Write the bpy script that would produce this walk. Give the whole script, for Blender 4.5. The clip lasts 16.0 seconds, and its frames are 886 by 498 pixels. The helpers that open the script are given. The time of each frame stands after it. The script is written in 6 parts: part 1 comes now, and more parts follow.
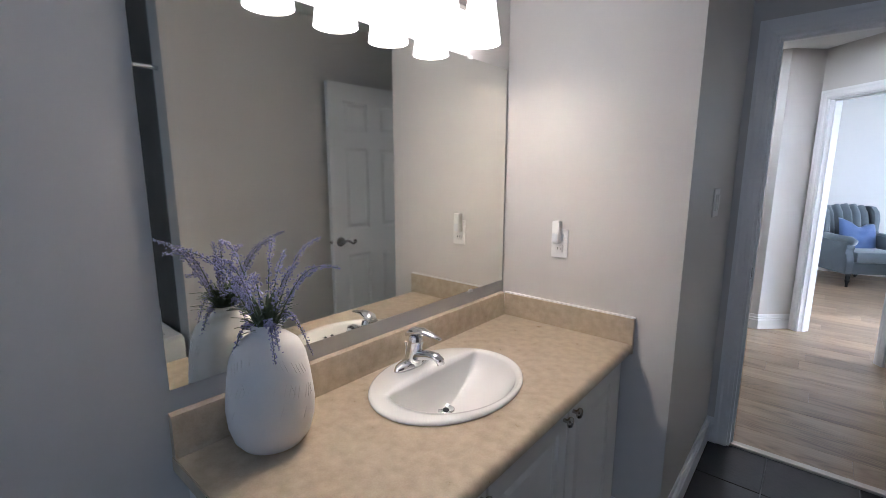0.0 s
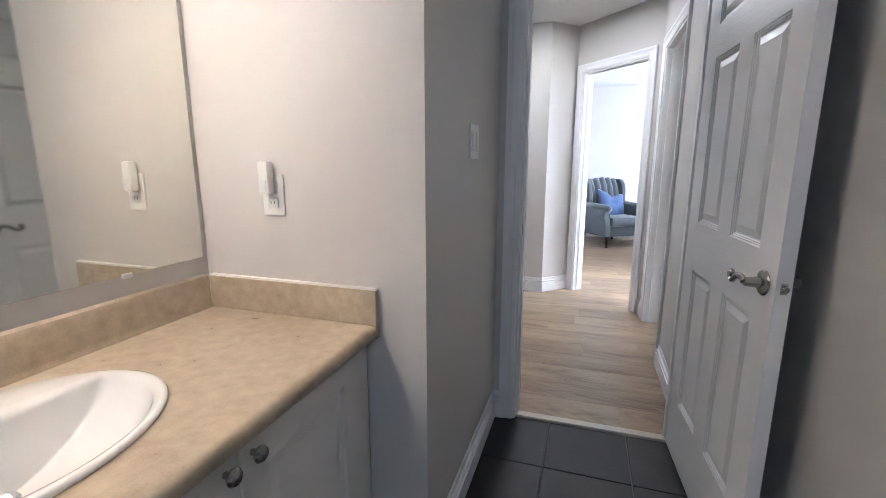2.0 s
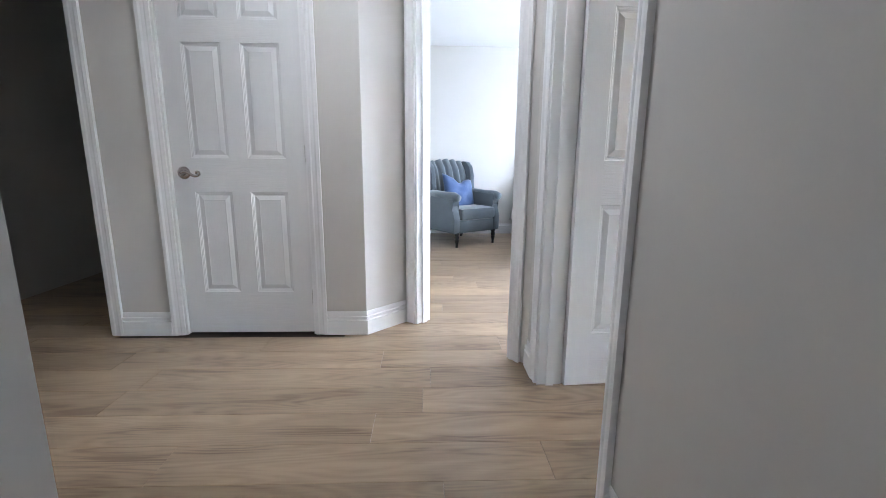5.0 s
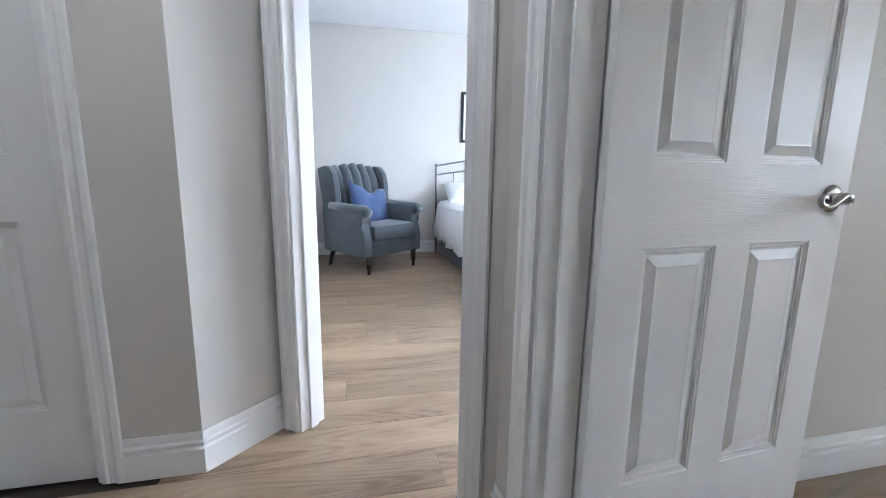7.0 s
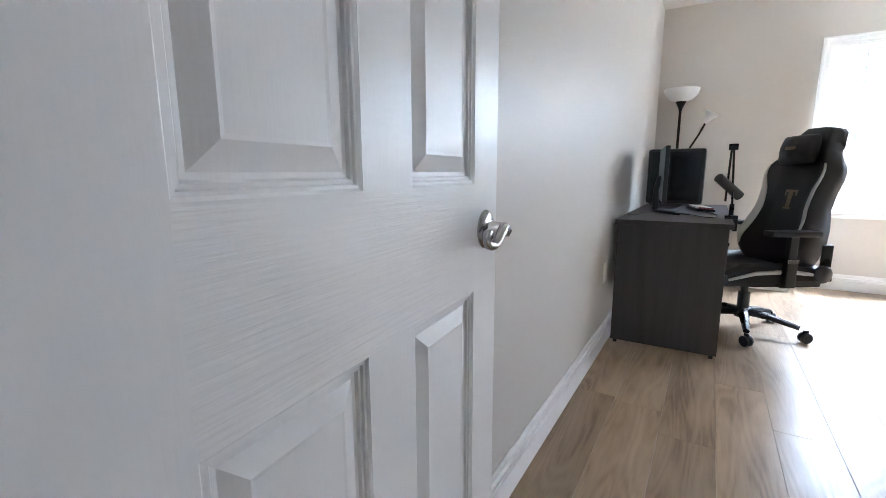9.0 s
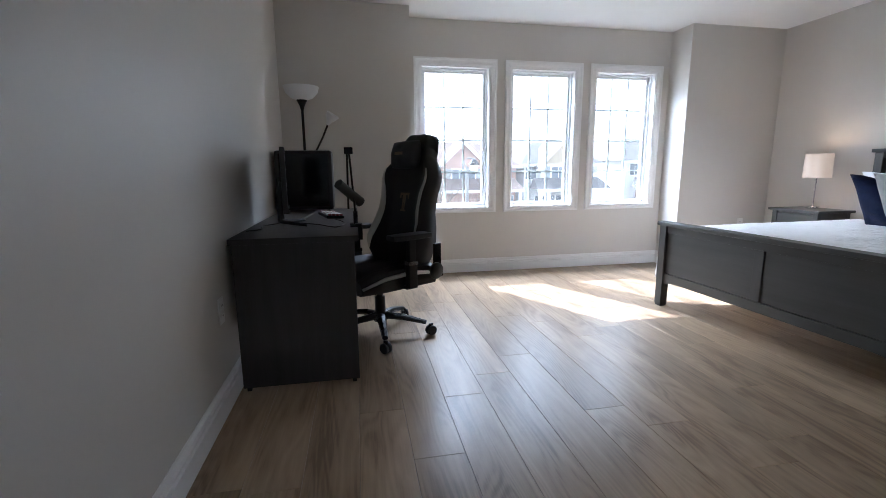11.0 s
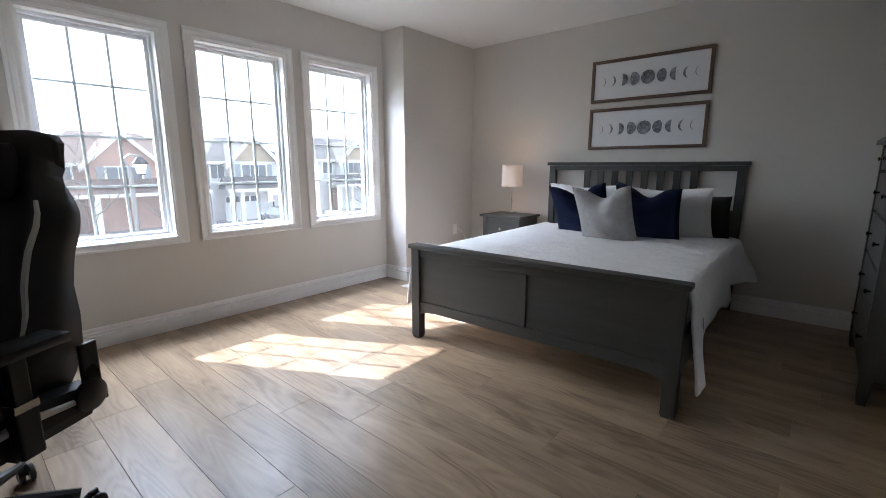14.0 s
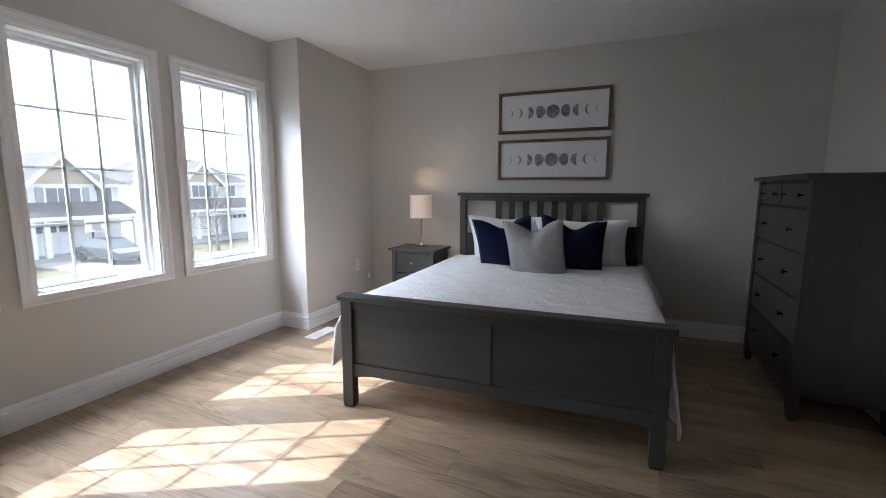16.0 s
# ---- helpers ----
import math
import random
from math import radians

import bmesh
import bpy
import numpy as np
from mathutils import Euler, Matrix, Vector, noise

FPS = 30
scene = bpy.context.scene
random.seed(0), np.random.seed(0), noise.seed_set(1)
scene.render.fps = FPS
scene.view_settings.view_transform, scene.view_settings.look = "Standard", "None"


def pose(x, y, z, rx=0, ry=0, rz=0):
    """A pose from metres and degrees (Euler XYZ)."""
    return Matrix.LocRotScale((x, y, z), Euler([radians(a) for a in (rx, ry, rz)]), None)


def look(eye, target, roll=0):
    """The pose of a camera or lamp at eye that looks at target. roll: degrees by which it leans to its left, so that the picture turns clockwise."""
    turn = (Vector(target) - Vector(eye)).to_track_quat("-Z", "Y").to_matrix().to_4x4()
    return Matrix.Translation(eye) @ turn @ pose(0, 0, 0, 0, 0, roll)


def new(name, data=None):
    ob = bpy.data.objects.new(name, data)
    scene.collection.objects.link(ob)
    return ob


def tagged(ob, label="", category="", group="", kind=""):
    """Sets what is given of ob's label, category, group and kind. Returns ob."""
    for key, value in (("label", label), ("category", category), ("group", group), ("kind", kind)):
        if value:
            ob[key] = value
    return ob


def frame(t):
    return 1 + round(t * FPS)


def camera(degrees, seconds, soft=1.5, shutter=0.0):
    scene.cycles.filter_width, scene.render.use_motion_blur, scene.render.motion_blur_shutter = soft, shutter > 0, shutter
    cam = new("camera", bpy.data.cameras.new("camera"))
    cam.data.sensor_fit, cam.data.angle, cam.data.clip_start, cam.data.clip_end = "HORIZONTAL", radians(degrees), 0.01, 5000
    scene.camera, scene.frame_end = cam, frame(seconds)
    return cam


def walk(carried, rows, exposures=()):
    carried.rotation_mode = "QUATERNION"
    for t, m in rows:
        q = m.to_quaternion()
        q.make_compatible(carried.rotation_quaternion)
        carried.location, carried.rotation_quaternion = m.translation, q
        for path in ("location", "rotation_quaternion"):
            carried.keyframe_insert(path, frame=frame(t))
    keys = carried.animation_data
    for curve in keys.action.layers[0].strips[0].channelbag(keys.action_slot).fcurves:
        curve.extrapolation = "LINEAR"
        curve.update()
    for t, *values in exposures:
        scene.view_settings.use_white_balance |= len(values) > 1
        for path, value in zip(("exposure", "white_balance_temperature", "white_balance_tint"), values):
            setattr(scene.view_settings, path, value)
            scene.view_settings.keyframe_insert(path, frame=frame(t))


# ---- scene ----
cam = camera(90.5, 16.0, soft=0.6)
PATH = [
    (0, (0.431, 0.415, 1.423), (-0.847, 1.915, 1.077), 0.1),
    (0.5, (0.451, 0.501, 1.371), (-0.745, 2.067, 1.029), 0.0),
    (1, (0.451, 0.668, 1.31), (-0.567, 2.354, 0.963), 0.0),
    (1.5, (0.479, 0.854, 1.273), (-0.315, 2.655, 0.917), -0.1),
    (2, (0.485, 1.024, 1.227), (-0.12, 2.892, 0.844), 0.0),
    (2.5, (0.472, 1.281, 1.151), (0.072, 3.201, 0.756), -0.0),
    (3, (0.481, 1.532, 1.094), (0.273, 3.482, 0.7), -0.1),
    (3.5, (0.516, 1.834, 1.056), (0.415, 3.791, 0.658), -0.1),
    (5.8, (0.456, 3.267, 0.979), (0.613, 5.224, 0.597), 0.9),
    (6, (0.468, 3.359, 0.979), (0.652, 5.315, 0.604), 1.0),
    (6.5, (0.515, 3.606, 0.972), (0.809, 5.55, 0.604), 0.9),
    (7, (0.574, 3.833, 0.974), (1.026, 5.748, 0.613), 0.8),
    (7.5, (0.635, 4.033, 0.967), (1.345, 5.87, 0.62), 0.7),
    (8, (0.707, 4.18, 0.983), (1.811, 5.814, 0.654), 0.2),
    (8.5, (0.883, 4.297, 0.986), (2.326, 5.639, 0.645), -0.1),
    (9, (1.044, 4.331, 1.012), (2.731, 5.349, 0.671), -0.2),
    (9.5, (1.222, 4.315, 1.02), (3.074, 4.986, 0.677), -0.4),
    (10, (1.36, 4.27, 1.036), (3.306, 4.578, 0.692), -0.4),
    (10.2, (1.424, 4.27, 1.037), (3.388, 4.416, 0.689), -0.4),
    (12.3, (1.988, 4.062, 1.107), (3.668, 3.04, 0.741), -0.3),
    (12.5, (2.06, 4.074, 1.119), (3.672, 2.949, 0.747), -0.2),
    (13, (2.207, 4.003, 1.125), (3.684, 2.708, 0.748), -0.2),
    (13.5, (2.379, 3.991, 1.146), (3.737, 2.572, 0.769), -0.1),
    (14, (2.542, 3.986, 1.161), (3.825, 2.498, 0.789), -0.0),
    (14.5, (2.71, 3.99, 1.188), (3.886, 2.41, 0.84), -0.0),
    (15, (2.86, 3.921, 1.183), (3.905, 2.247, 0.86), -0.0),
    (15.5, (3.01, 3.857, 1.201), (3.925, 2.103, 0.906), -0.0),
    (16, (3.147, 3.903, 1.231), (3.914, 2.076, 0.959), 0.1),
]
EXPOSURES = [(0, 5.38, 5250, 14), (1, 5.6, 5200, 14), (2.5, 5.79, 5550, 14), (3.5, 5.75, 5550, 13), (6, 5.3, 5350, 12), (7, 5.08, 5400, 12), (8, 4.95, 5450, 13),
             (9, 5.2, 5350, 13), (10, 4.45, 5250, 13), (12.3, 2.8, 5480, 15), (14, 3.05, 5580, 15), (15, 3.2, 5630, 15), (15.5, 3.1, 5630, 15), (16, 2.87, 5630, 15)]
walk(cam, [(t, look(eye, target, roll)) for t, eye, target, roll in PATH], EXPOSURES)

# ---- world, sun and exposure ----
SUN_EL, SUN_DX, SUN_DY = 43.4, 1.0, 0.545
world = bpy.data.worlds.new("sky")
scene.world = world
world.use_nodes = True
wn = world.node_tree
sky = wn.nodes.new("ShaderNodeTexSky")
sky.sky_type = 'NISHITA'
sky.sun_disc = False
sky.sun_elevation = radians(SUN_EL)
sky.sun_rotation = math.atan2(SUN_DX, SUN_DY)
sky.air_density, sky.dust_density, sky.ozone_density = 0.8, 3.5, 1.0
wn.nodes["Background"].inputs["Strength"].default_value = 0.125
haze = wn.nodes.new("ShaderNodeHueSaturation")
haze.inputs["Saturation"].default_value = 0.28
wn.links.new(sky.outputs["Color"], haze.inputs["Color"])
wn.links.new(haze.outputs["Color"], wn.nodes["Background"].inputs["Color"])

sun_data = bpy.data.lights.new("sun", 'SUN')
sun_data.energy, sun_data.angle, sun_data.color = 1.7, radians(0.5), (1.0, 0.95, 0.88)
sun = new("sun", sun_data)
k = math.tan(radians(SUN_EL)) * math.hypot(SUN_DX, SUN_DY)
sun.matrix_world = look((SUN_DX * 40, SUN_DY * 40, k * 40), (0, 0, 0))


def area_lamp(name, eye, target, w, h, watts, colour):
    d = bpy.data.lights.new(name, 'AREA')
    d.shape, d.size, d.size_y, d.energy, d.color = 'RECTANGLE', w, h, watts, colour
    o = new(name, d)
    o.matrix_world = look(eye, target)
    return o


def bulb(name, place, watts, colour, radius):
    d = bpy.data.lights.new(name, 'POINT')
    d.energy, d.color, d.shadow_soft_size = watts, colour, radius
    o = new(name, d)
    o.location = place
    return o


# added lamp hidden outside above the window heads, brightening the bedroom beyond the sky
area_lamp("bedroom_fill_light", (6.95, 2.3, 2.98), (2.8, 2.5, 0.7), 3.2, 0.95, 60, (0.88, 0.94, 1.0))
# daylight lamps: the guest room's window opening and the bathroom's unseen, unmodelled window
area_lamp("guest_window_light", (3.93, 7.0, 1.45), (0, 7.0, 1.2), 1.6, 1.3, 2.35, (0.79, 0.89, 1.0))
# added fill at the hall's west end; no stairwell window is known or modelled
area_lamp("hall_west_fill_light", (-3.1, 4.2, 1.6), (0, 4.2, 1.3), 1.2, 1.3, 0.02, (0.88, 0.94, 1.0))
area_lamp("bath_window_light", (0.55, -1.12, 1.7), (0.5, 2.0, 1.1), 0.6, 0.8, 0.145, (0.71, 0.84, 1.0))
for n in range(4):
    bulb("vanity_bulb", (-0.49, 1.065 + 0.21 * n, 1.905), 0.070, (1.0, 0.77, 0.54), 0.035)
area_lamp("hall_downlight_bulb", (0.19, 4.475, 2.43), (0.19, 4.48, 0.0), 0.085, 0.085, 0.03, (1.0, 0.93, 0.84))
bulb("bedside_bulb", (5.0, 0.04, 1.09), 0.22, (1.0, 0.72, 0.45), 0.03)


# ---- materials ----
def material(name, colour, rough=0.5, metal=0.0, vary=0.06, scale=3.0, fine=90.0, bump=0.02, dist=0.002,
             spec=0.5, stretch=(1, 1, 1), colour2=None, sheen=0.0, coat=0.0, per_piece=0.0):
    """A surface with broad mottling, fine grain and relief, at real size in object space."""
    m = bpy.data.materials.new(name)
    m.use_nodes = True
    nt = m.node_tree
    b = nt.nodes["Principled BSDF"]
    b.inputs["Metallic"].default_value = metal
    b.inputs["Specular IOR Level"].default_value = spec
    b.inputs["Sheen Weight"].default_value = sheen
    b.inputs["Coat Weight"].default_value = coat
    tc = nt.nodes.new("ShaderNodeTexCoord")
    mp = nt.nodes.new("ShaderNodeMapping")
    mp.inputs["Scale"].default_value = stretch
    nt.links.new(tc.outputs["Object"], mp.inputs["Vector"])
    n1 = nt.nodes.new("ShaderNodeTexNoise")
    n1.inputs["Scale"].default_value, n1.inputs["Detail"].default_value = scale, 4
    n2 = nt.nodes.new("ShaderNodeTexNoise")
    n2.inputs["Scale"].default_value, n2.inputs["Detail"].default_value = fine, 3
    for n in (n1, n2):
        nt.links.new(mp.outputs["Vector"], n.inputs["Vector"])
    mixf = nt.nodes.new("ShaderNodeMath")
    mixf.operation = 'MULTIPLY_ADD'
    nt.links.new(n2.outputs["Fac"], mixf.inputs[0])
    mixf.inputs[1].default_value = 0.35
    nt.links.new(n1.outputs["Fac"], mixf.inputs[2])
    ramp = nt.nodes.new("ShaderNodeValToRGB")
    ramp.color_ramp.elements[0].position, ramp.color_ramp.elements[1].position = 0.35, 0.95
    c1 = [c * (1 - vary) for c in colour]
    c2 = list(colour2) if colour2 else [min(1, c * (1 + vary)) for c in colour]
    ramp.color_ramp.elements[0].color = (*c1, 1)
    ramp.color_ramp.elements[1].color = (*c2, 1)
    nt.links.new(mixf.outputs[0], ramp.inputs["Fac"])
    out = ramp.outputs["Color"]
    if per_piece:
        info = nt.nodes.new("ShaderNodeObjectInfo")
        hsv = nt.nodes.new("ShaderNodeHueSaturation")
        mr = nt.nodes.new("ShaderNodeMapRange")
        mr.inputs["To Min"].default_value, mr.inputs["To Max"].default_value = 1 - per_piece, 1 + per_piece
        nt.links.new(info.outputs["Random"], mr.inputs["Value"])
        nt.links.new(mr.outputs["Result"], hsv.inputs["Value"])
        nt.links.new(out, hsv.inputs["Color"])
        out = hsv.outputs["Color"]
    nt.links.new(out, b.inputs["Base Color"])
    rr = nt.nodes.new("ShaderNodeMapRange")
    rr.inputs["To Min"].default_value, rr.inputs["To Max"].default_value = max(0, rough - 0.06), min(1, rough + 0.06)
    nt.links.new(n1.outputs["Fac"], rr.inputs["Value"])
    nt.links.new(rr.outputs["Result"], b.inputs["Roughness"])
    if bump:
        bp = nt.nodes.new("ShaderNodeBump")
        bp.inputs["Strength"].default_value, bp.inputs["Distance"].default_value = bump, dist
        nt.links.new(n2.outputs["Fac"], bp.inputs["Height"])
        nt.links.new(bp.outputs["Normal"], b.inputs["Normal"])
    return m


def glowing(name, colour, strength, base=(0.9, 0.88, 0.84)):
    m = material(name, base, 0.5, vary=0.02)
    b = m.node_tree.nodes["Principled BSDF"]
    b.inputs["Emission Color"].default_value = (*colour, 1)
    b.inputs["Emission Strength"].default_value = strength
    return m


def oak_material(name, light, dark, rough):
    """Laminate boards: streaked grain along x, cathedral figure, each board its own tone."""
    m = bpy.data.materials.new(name)
    m.use_nodes = True
    nt = m.node_tree
    b = nt.nodes["Principled BSDF"]
    tc = nt.nodes.new("ShaderNodeTexCoord")
    info = nt.nodes.new("ShaderNodeObjectInfo")
    off = nt.nodes.new("ShaderNodeVectorMath")
    off.operation = 'MULTIPLY_ADD'
    comb = nt.nodes.new("ShaderNodeCombineXYZ")
    for s in ("X", "Y", "Z"):
        nt.links.new(info.outputs["Random"], comb.inputs[s])
    nt.links.new(comb.outputs[0], off.inputs[0])
    off.inputs[1].default_value = (37, 53, 71)
    nt.links.new(tc.outputs["Object"], off.inputs[2])

    def noise_at(scale, sx, detail, distortion=0.0):
        mp = nt.nodes.new("ShaderNodeMapping")
        mp.inputs["Scale"].default_value = (sx, 1, 1)
        nt.links.new(off.outputs[0], mp.inputs["Vector"])
        n = nt.nodes.new("ShaderNodeTexNoise")
        n.inputs["Scale"].default_value, n.inputs["Detail"].default_value = scale, detail
        n.inputs["Distortion"].default_value = distortion
        nt.links.new(mp.outputs["Vector"], n.inputs["Vector"])
        return n

    broad = noise_at(9, 0.20, 5, 0.4)
    grain = noise_at(150, 0.06, 5)
    figure = noise_at(7, 0.13, 1, 0.35)
    rings = nt.nodes.new("ShaderNodeMath")
    rings.operation = 'MULTIPLY'
    nt.links.new(figure.outputs["Fac"], rings.inputs[0])
    rings.inputs[1].default_value = 95.0
    sine = nt.nodes.new("ShaderNodeMath")
    sine.operation = 'SINE'
    nt.links.new(rings.outputs[0], sine.inputs[0])
    mixa = nt.nodes.new("ShaderNodeMath")
    mixa.operation = 'MULTIPLY_ADD'
    nt.links.new(sine.outputs[0], mixa.inputs[0])
    mixa.inputs[1].default_value = 0.065
    nt.links.new(broad.outputs["Fac"], mixa.inputs[2])
    mixb = nt.nodes.new("ShaderNodeMath")
    mixb.operation = 'MULTIPLY_ADD'
    nt.links.new(grain.outputs["Fac"], mixb.inputs[0])
    mixb.inputs[1].default_value = 0.30
    nt.links.new(mixa.outputs[0], mixb.inputs[2])
    ramp = nt.nodes.new("ShaderNodeValToRGB")
    e = ramp.color_ramp.elements
    e[0].position, e[0].color = 0.42, (*dark, 1)
    e[1].position, e[1].color = 0.88, (*light, 1)
    mid = e.new(0.60)
    mid.color = (*[0.45 * a + 0.55 * c for a, c in zip(dark, light)], 1)
    nt.links.new(mixb.outputs[0], ramp.inputs["Fac"])
    hsv = nt.nodes.new("ShaderNodeHueSaturation")
    mr = nt.nodes.new("ShaderNodeMapRange")
    mr.inputs["To Min"].default_value, mr.inputs["To Max"].default_value = 0.84, 1.14
    nt.links.new(info.outputs["Random"], mr.inputs["Value"])
    nt.links.new(mr.outputs["Result"], hsv.inputs["Value"])
    nt.links.new(ramp.outputs["Color"], hsv.inputs["Color"])
    nt.links.new(hsv.outputs["Color"], b.inputs["Base Color"])
    b.inputs["Specular IOR Level"].default_value = 0.42
    rr = nt.nodes.new("ShaderNodeMapRange")
    rr.inputs["To Min"].default_value, rr.inputs["To Max"].default_value = rough - 0.01, rough + 0.04
    nt.links.new(broad.outputs["Fac"], rr.inputs["Value"])
    nt.links.new(rr.outputs["Result"], b.inputs["Roughness"])
    bp = nt.nodes.new("ShaderNodeBump")
    bp.inputs["Strength"].default_value, bp.inputs["Distance"].default_value = 0.14, 0.0005
    nt.links.new(mixb.outputs[0], bp.inputs["Height"])
    nt.links.new(bp.outputs["Normal"], b.inputs["Normal"])
    return m


def quilted(name, colour):
    """White cloth with embossed medallions and soft puckers."""
    m = material(name, colour, 0.9, vary=0.04, scale=12, fine=200, bump=0.2, dist=0.001, sheen=0.1)
    nt = m.node_tree
    b = nt.nodes["Principled BSDF"]
    tc = nt.nodes.new("ShaderNodeTexCoord")
    wob = nt.nodes.new("ShaderNodeTexNoise")
    wob.inputs["Scale"].default_value, wob.inputs["Detail"].default_value = 38.0, 3.0
    nt.links.new(tc.outputs["Object"], wob.inputs["Vector"])
    cell = nt.nodes.new("ShaderNodeTexVoronoi")
    cell.inputs["Scale"].default_value = 11.0
    nt.links.new(tc.outputs["Object"], cell.inputs["Vector"])
    ring = nt.nodes.new("ShaderNodeMath")
    ring.operation = 'SINE'
    mul = nt.nodes.new("ShaderNodeMath")
    mul.operation = 'MULTIPLY'
    mul.inputs[1].default_value = 22.0
    nt.links.new(cell.outputs["Distance"], mul.inputs[0])
    nt.links.new(mul.outputs[0], ring.inputs[0])
    add = nt.nodes.new("ShaderNodeMath")
    add.operation = 'MULTIPLY_ADD'
    nt.links.new(ring.outputs[0], add.inputs[0])
    add.inputs[1].default_value = 0.22
    nt.links.new(wob.outputs["Fac"], add.inputs[2])
    bp = nt.nodes.new("ShaderNodeBump")
    bp.inputs["Strength"].default_value, bp.inputs["Distance"].default_value = 0.42, 0.009
    nt.links.new(add.outputs[0], bp.inputs["Height"])
    nt.links.new(bp.outputs["Normal"], b.inputs["Normal"])
    return m


def pane_material(name):
    m = bpy.data.materials.new(name)
    m.use_nodes = True
    nt = m.node_tree
    nt.nodes.remove(nt.nodes["Principled BSDF"])
    clear = nt.nodes.new("ShaderNodeBsdfTransparent")
    clear.inputs["Color"].default_value = (0.93, 0.96, 0.95, 1)
    gloss = nt.nodes.new("ShaderNodeBsdfGlossy")
    gloss.inputs["Roughness"].default_value = 0.02
    lw = nt.nodes.new("ShaderNodeLayerWeight")
    lw.inputs["Blend"].default_value = 0.5
    pw = nt.nodes.new("ShaderNodeMath")
    pw.operation = 'POWER'
    nt.links.new(lw.outputs["Facing"], pw.inputs[0])
    pw.inputs[1].default_value = 4.0
    ma = nt.nodes.new("ShaderNodeMath")
    ma.operation = 'MULTIPLY_ADD'
    nt.links.new(pw.outputs[0], ma.inputs[0])
    ma.inputs[1].default_value, ma.inputs[2].default_value = 0.6, 0.025
    mix = nt.nodes.new("ShaderNodeMixShader")
    nt.links.new(ma.outputs[0], mix.inputs[0])
    nt.links.new(clear.outputs[0], mix.inputs[1])
    nt.links.new(gloss.outputs[0], mix.inputs[2])
    # pale translucent veil put into the glass to imitate glare over the view
    veil = nt.nodes.new("ShaderNodeBsdfTranslucent")
    veil.inputs["Color"].default_value = (0.85, 0.84, 0.82, 1)
    veil_mix = nt.nodes.new("ShaderNodeMixShader")
    veil_mix.inputs[0].default_value = 0.014
    nt.links.new(mix.outputs[0], veil_mix.inputs[1])
    nt.links.new(veil.outputs[0], veil_mix.inputs[2])
    nt.links.new(veil_mix.outputs[0], nt.nodes["Material Output"].inputs["Surface"])
    return m


WALL = material("greige_paint", (0.63, 0.605, 0.565), 0.45, vary=0.025, scale=1.3, fine=160, bump=0.10, dist=0.0012, spec=0.35)
CEIL = material("ceiling_paint", (0.80, 0.80, 0.79), 0.8, vary=0.02, scale=2, fine=70, bump=0.25, dist=0.003)
TRIM = material("white_trim_paint", (0.84, 0.84, 0.83), 0.32, vary=0.02, scale=4, fine=60, bump=0.03)
DOORW = material("white_moulded_door", (0.78, 0.78, 0.77), 0.36, vary=0.02, scale=3, fine=60, bump=0.16, dist=0.001, stretch=(4.5, 4.5, 0.3))
DOORR = material("white_door_rail_grain", (0.78, 0.78, 0.77), 0.36, vary=0.02, scale=3, fine=60, bump=0.6, dist=0.0014, stretch=(0.2, 4.0, 4.0))
OAK = oak_material("oak_laminate", (0.405, 0.298, 0.192), (0.195, 0.134, 0.084), 0.31)
SUBFLOOR = material("floor_joint", (0.06, 0.045, 0.035), 0.8)
SLATE = material("slate_tile", (0.030, 0.025, 0.022), 0.55, vary=0.35, scale=9, fine=60, bump=0.3, dist=0.002, per_piece=0.2)
GROUT = material("grout", (0.14, 0.135, 0.13), 0.9, fine=200, bump=0.3)
LAMINATE = material("beige_laminate", (0.43, 0.345, 0.232), 0.30, vary=0.12, scale=30, fine=260, bump=0.02, colour2=(0.555, 0.47, 0.345))
PORCELAIN = material("white_porcelain", (0.84, 0.83, 0.80), 0.10, vary=0.01, coat=0.4)
CHROME = material("chrome", (0.75, 0.76, 0.78), 0.08, metal=1.0, vary=0.02)
NICKEL = material("brushed_nickel", (0.44, 0.42, 0.39), 0.25, metal=1.0, vary=0.06, fine=200, bump=0.03)
MIRROR = material("mirror_silver", (0.87, 0.865, 0.80), 0.01, metal=1.0, vary=0.004, bump=0)
CABWHITE = material("white_cabinet", (0.74, 0.73, 0.70), 0.38, vary=0.03, fine=80)
PLASTIC = material("white_plastic", (0.80, 0.79, 0.76), 0.35, vary=0.02)
# near-black colour painted as the shade inside holes, slots and gaps
HOLESHADE = material("hole_shade", (0.02, 0.02, 0.02), 0.6)
GLASS = pane_material("window_glass")
VINYL = material("white_vinyl", (0.80, 0.81, 0.82), 0.35, vary=0.02)
GREYWOOD = material("grey_stained_pine", (0.050, 0.051, 0.047), 0.42, vary=0.22, scale=5, fine=60, bump=0.12, dist=0.001, stretch=(0.25, 4, 4))
GREYWOODV = material("grey_stained_pine_upright", (0.050, 0.051, 0.047), 0.42, vary=0.22, scale=5, fine=60, bump=0.12, dist=0.001, stretch=(4, 4, 0.25))
DESKWOOD = material("charcoal_oak_board", (0.052, 0.048, 0.047), 0.45, vary=0.25, scale=6, fine=80, bump=0.15, dist=0.001, stretch=(4, 4, 0.2))
QUILT = quilted("white_quilt", (0.88, 0.88, 0.89))
LINEN = material("white_linen", (0.82, 0.82, 0.83), 0.85, vary=0.03, scale=6, fine=45, bump=0.5, dist=0.006, sheen=0.2)
NAVY = material("navy_velvet", (0.004, 0.009, 0.036), 0.9, vary=0.4, scale=10, fine=110, bump=0.8, dist=0.006, spec=0.15, stretch=(1, 1, 4), sheen=0.05)
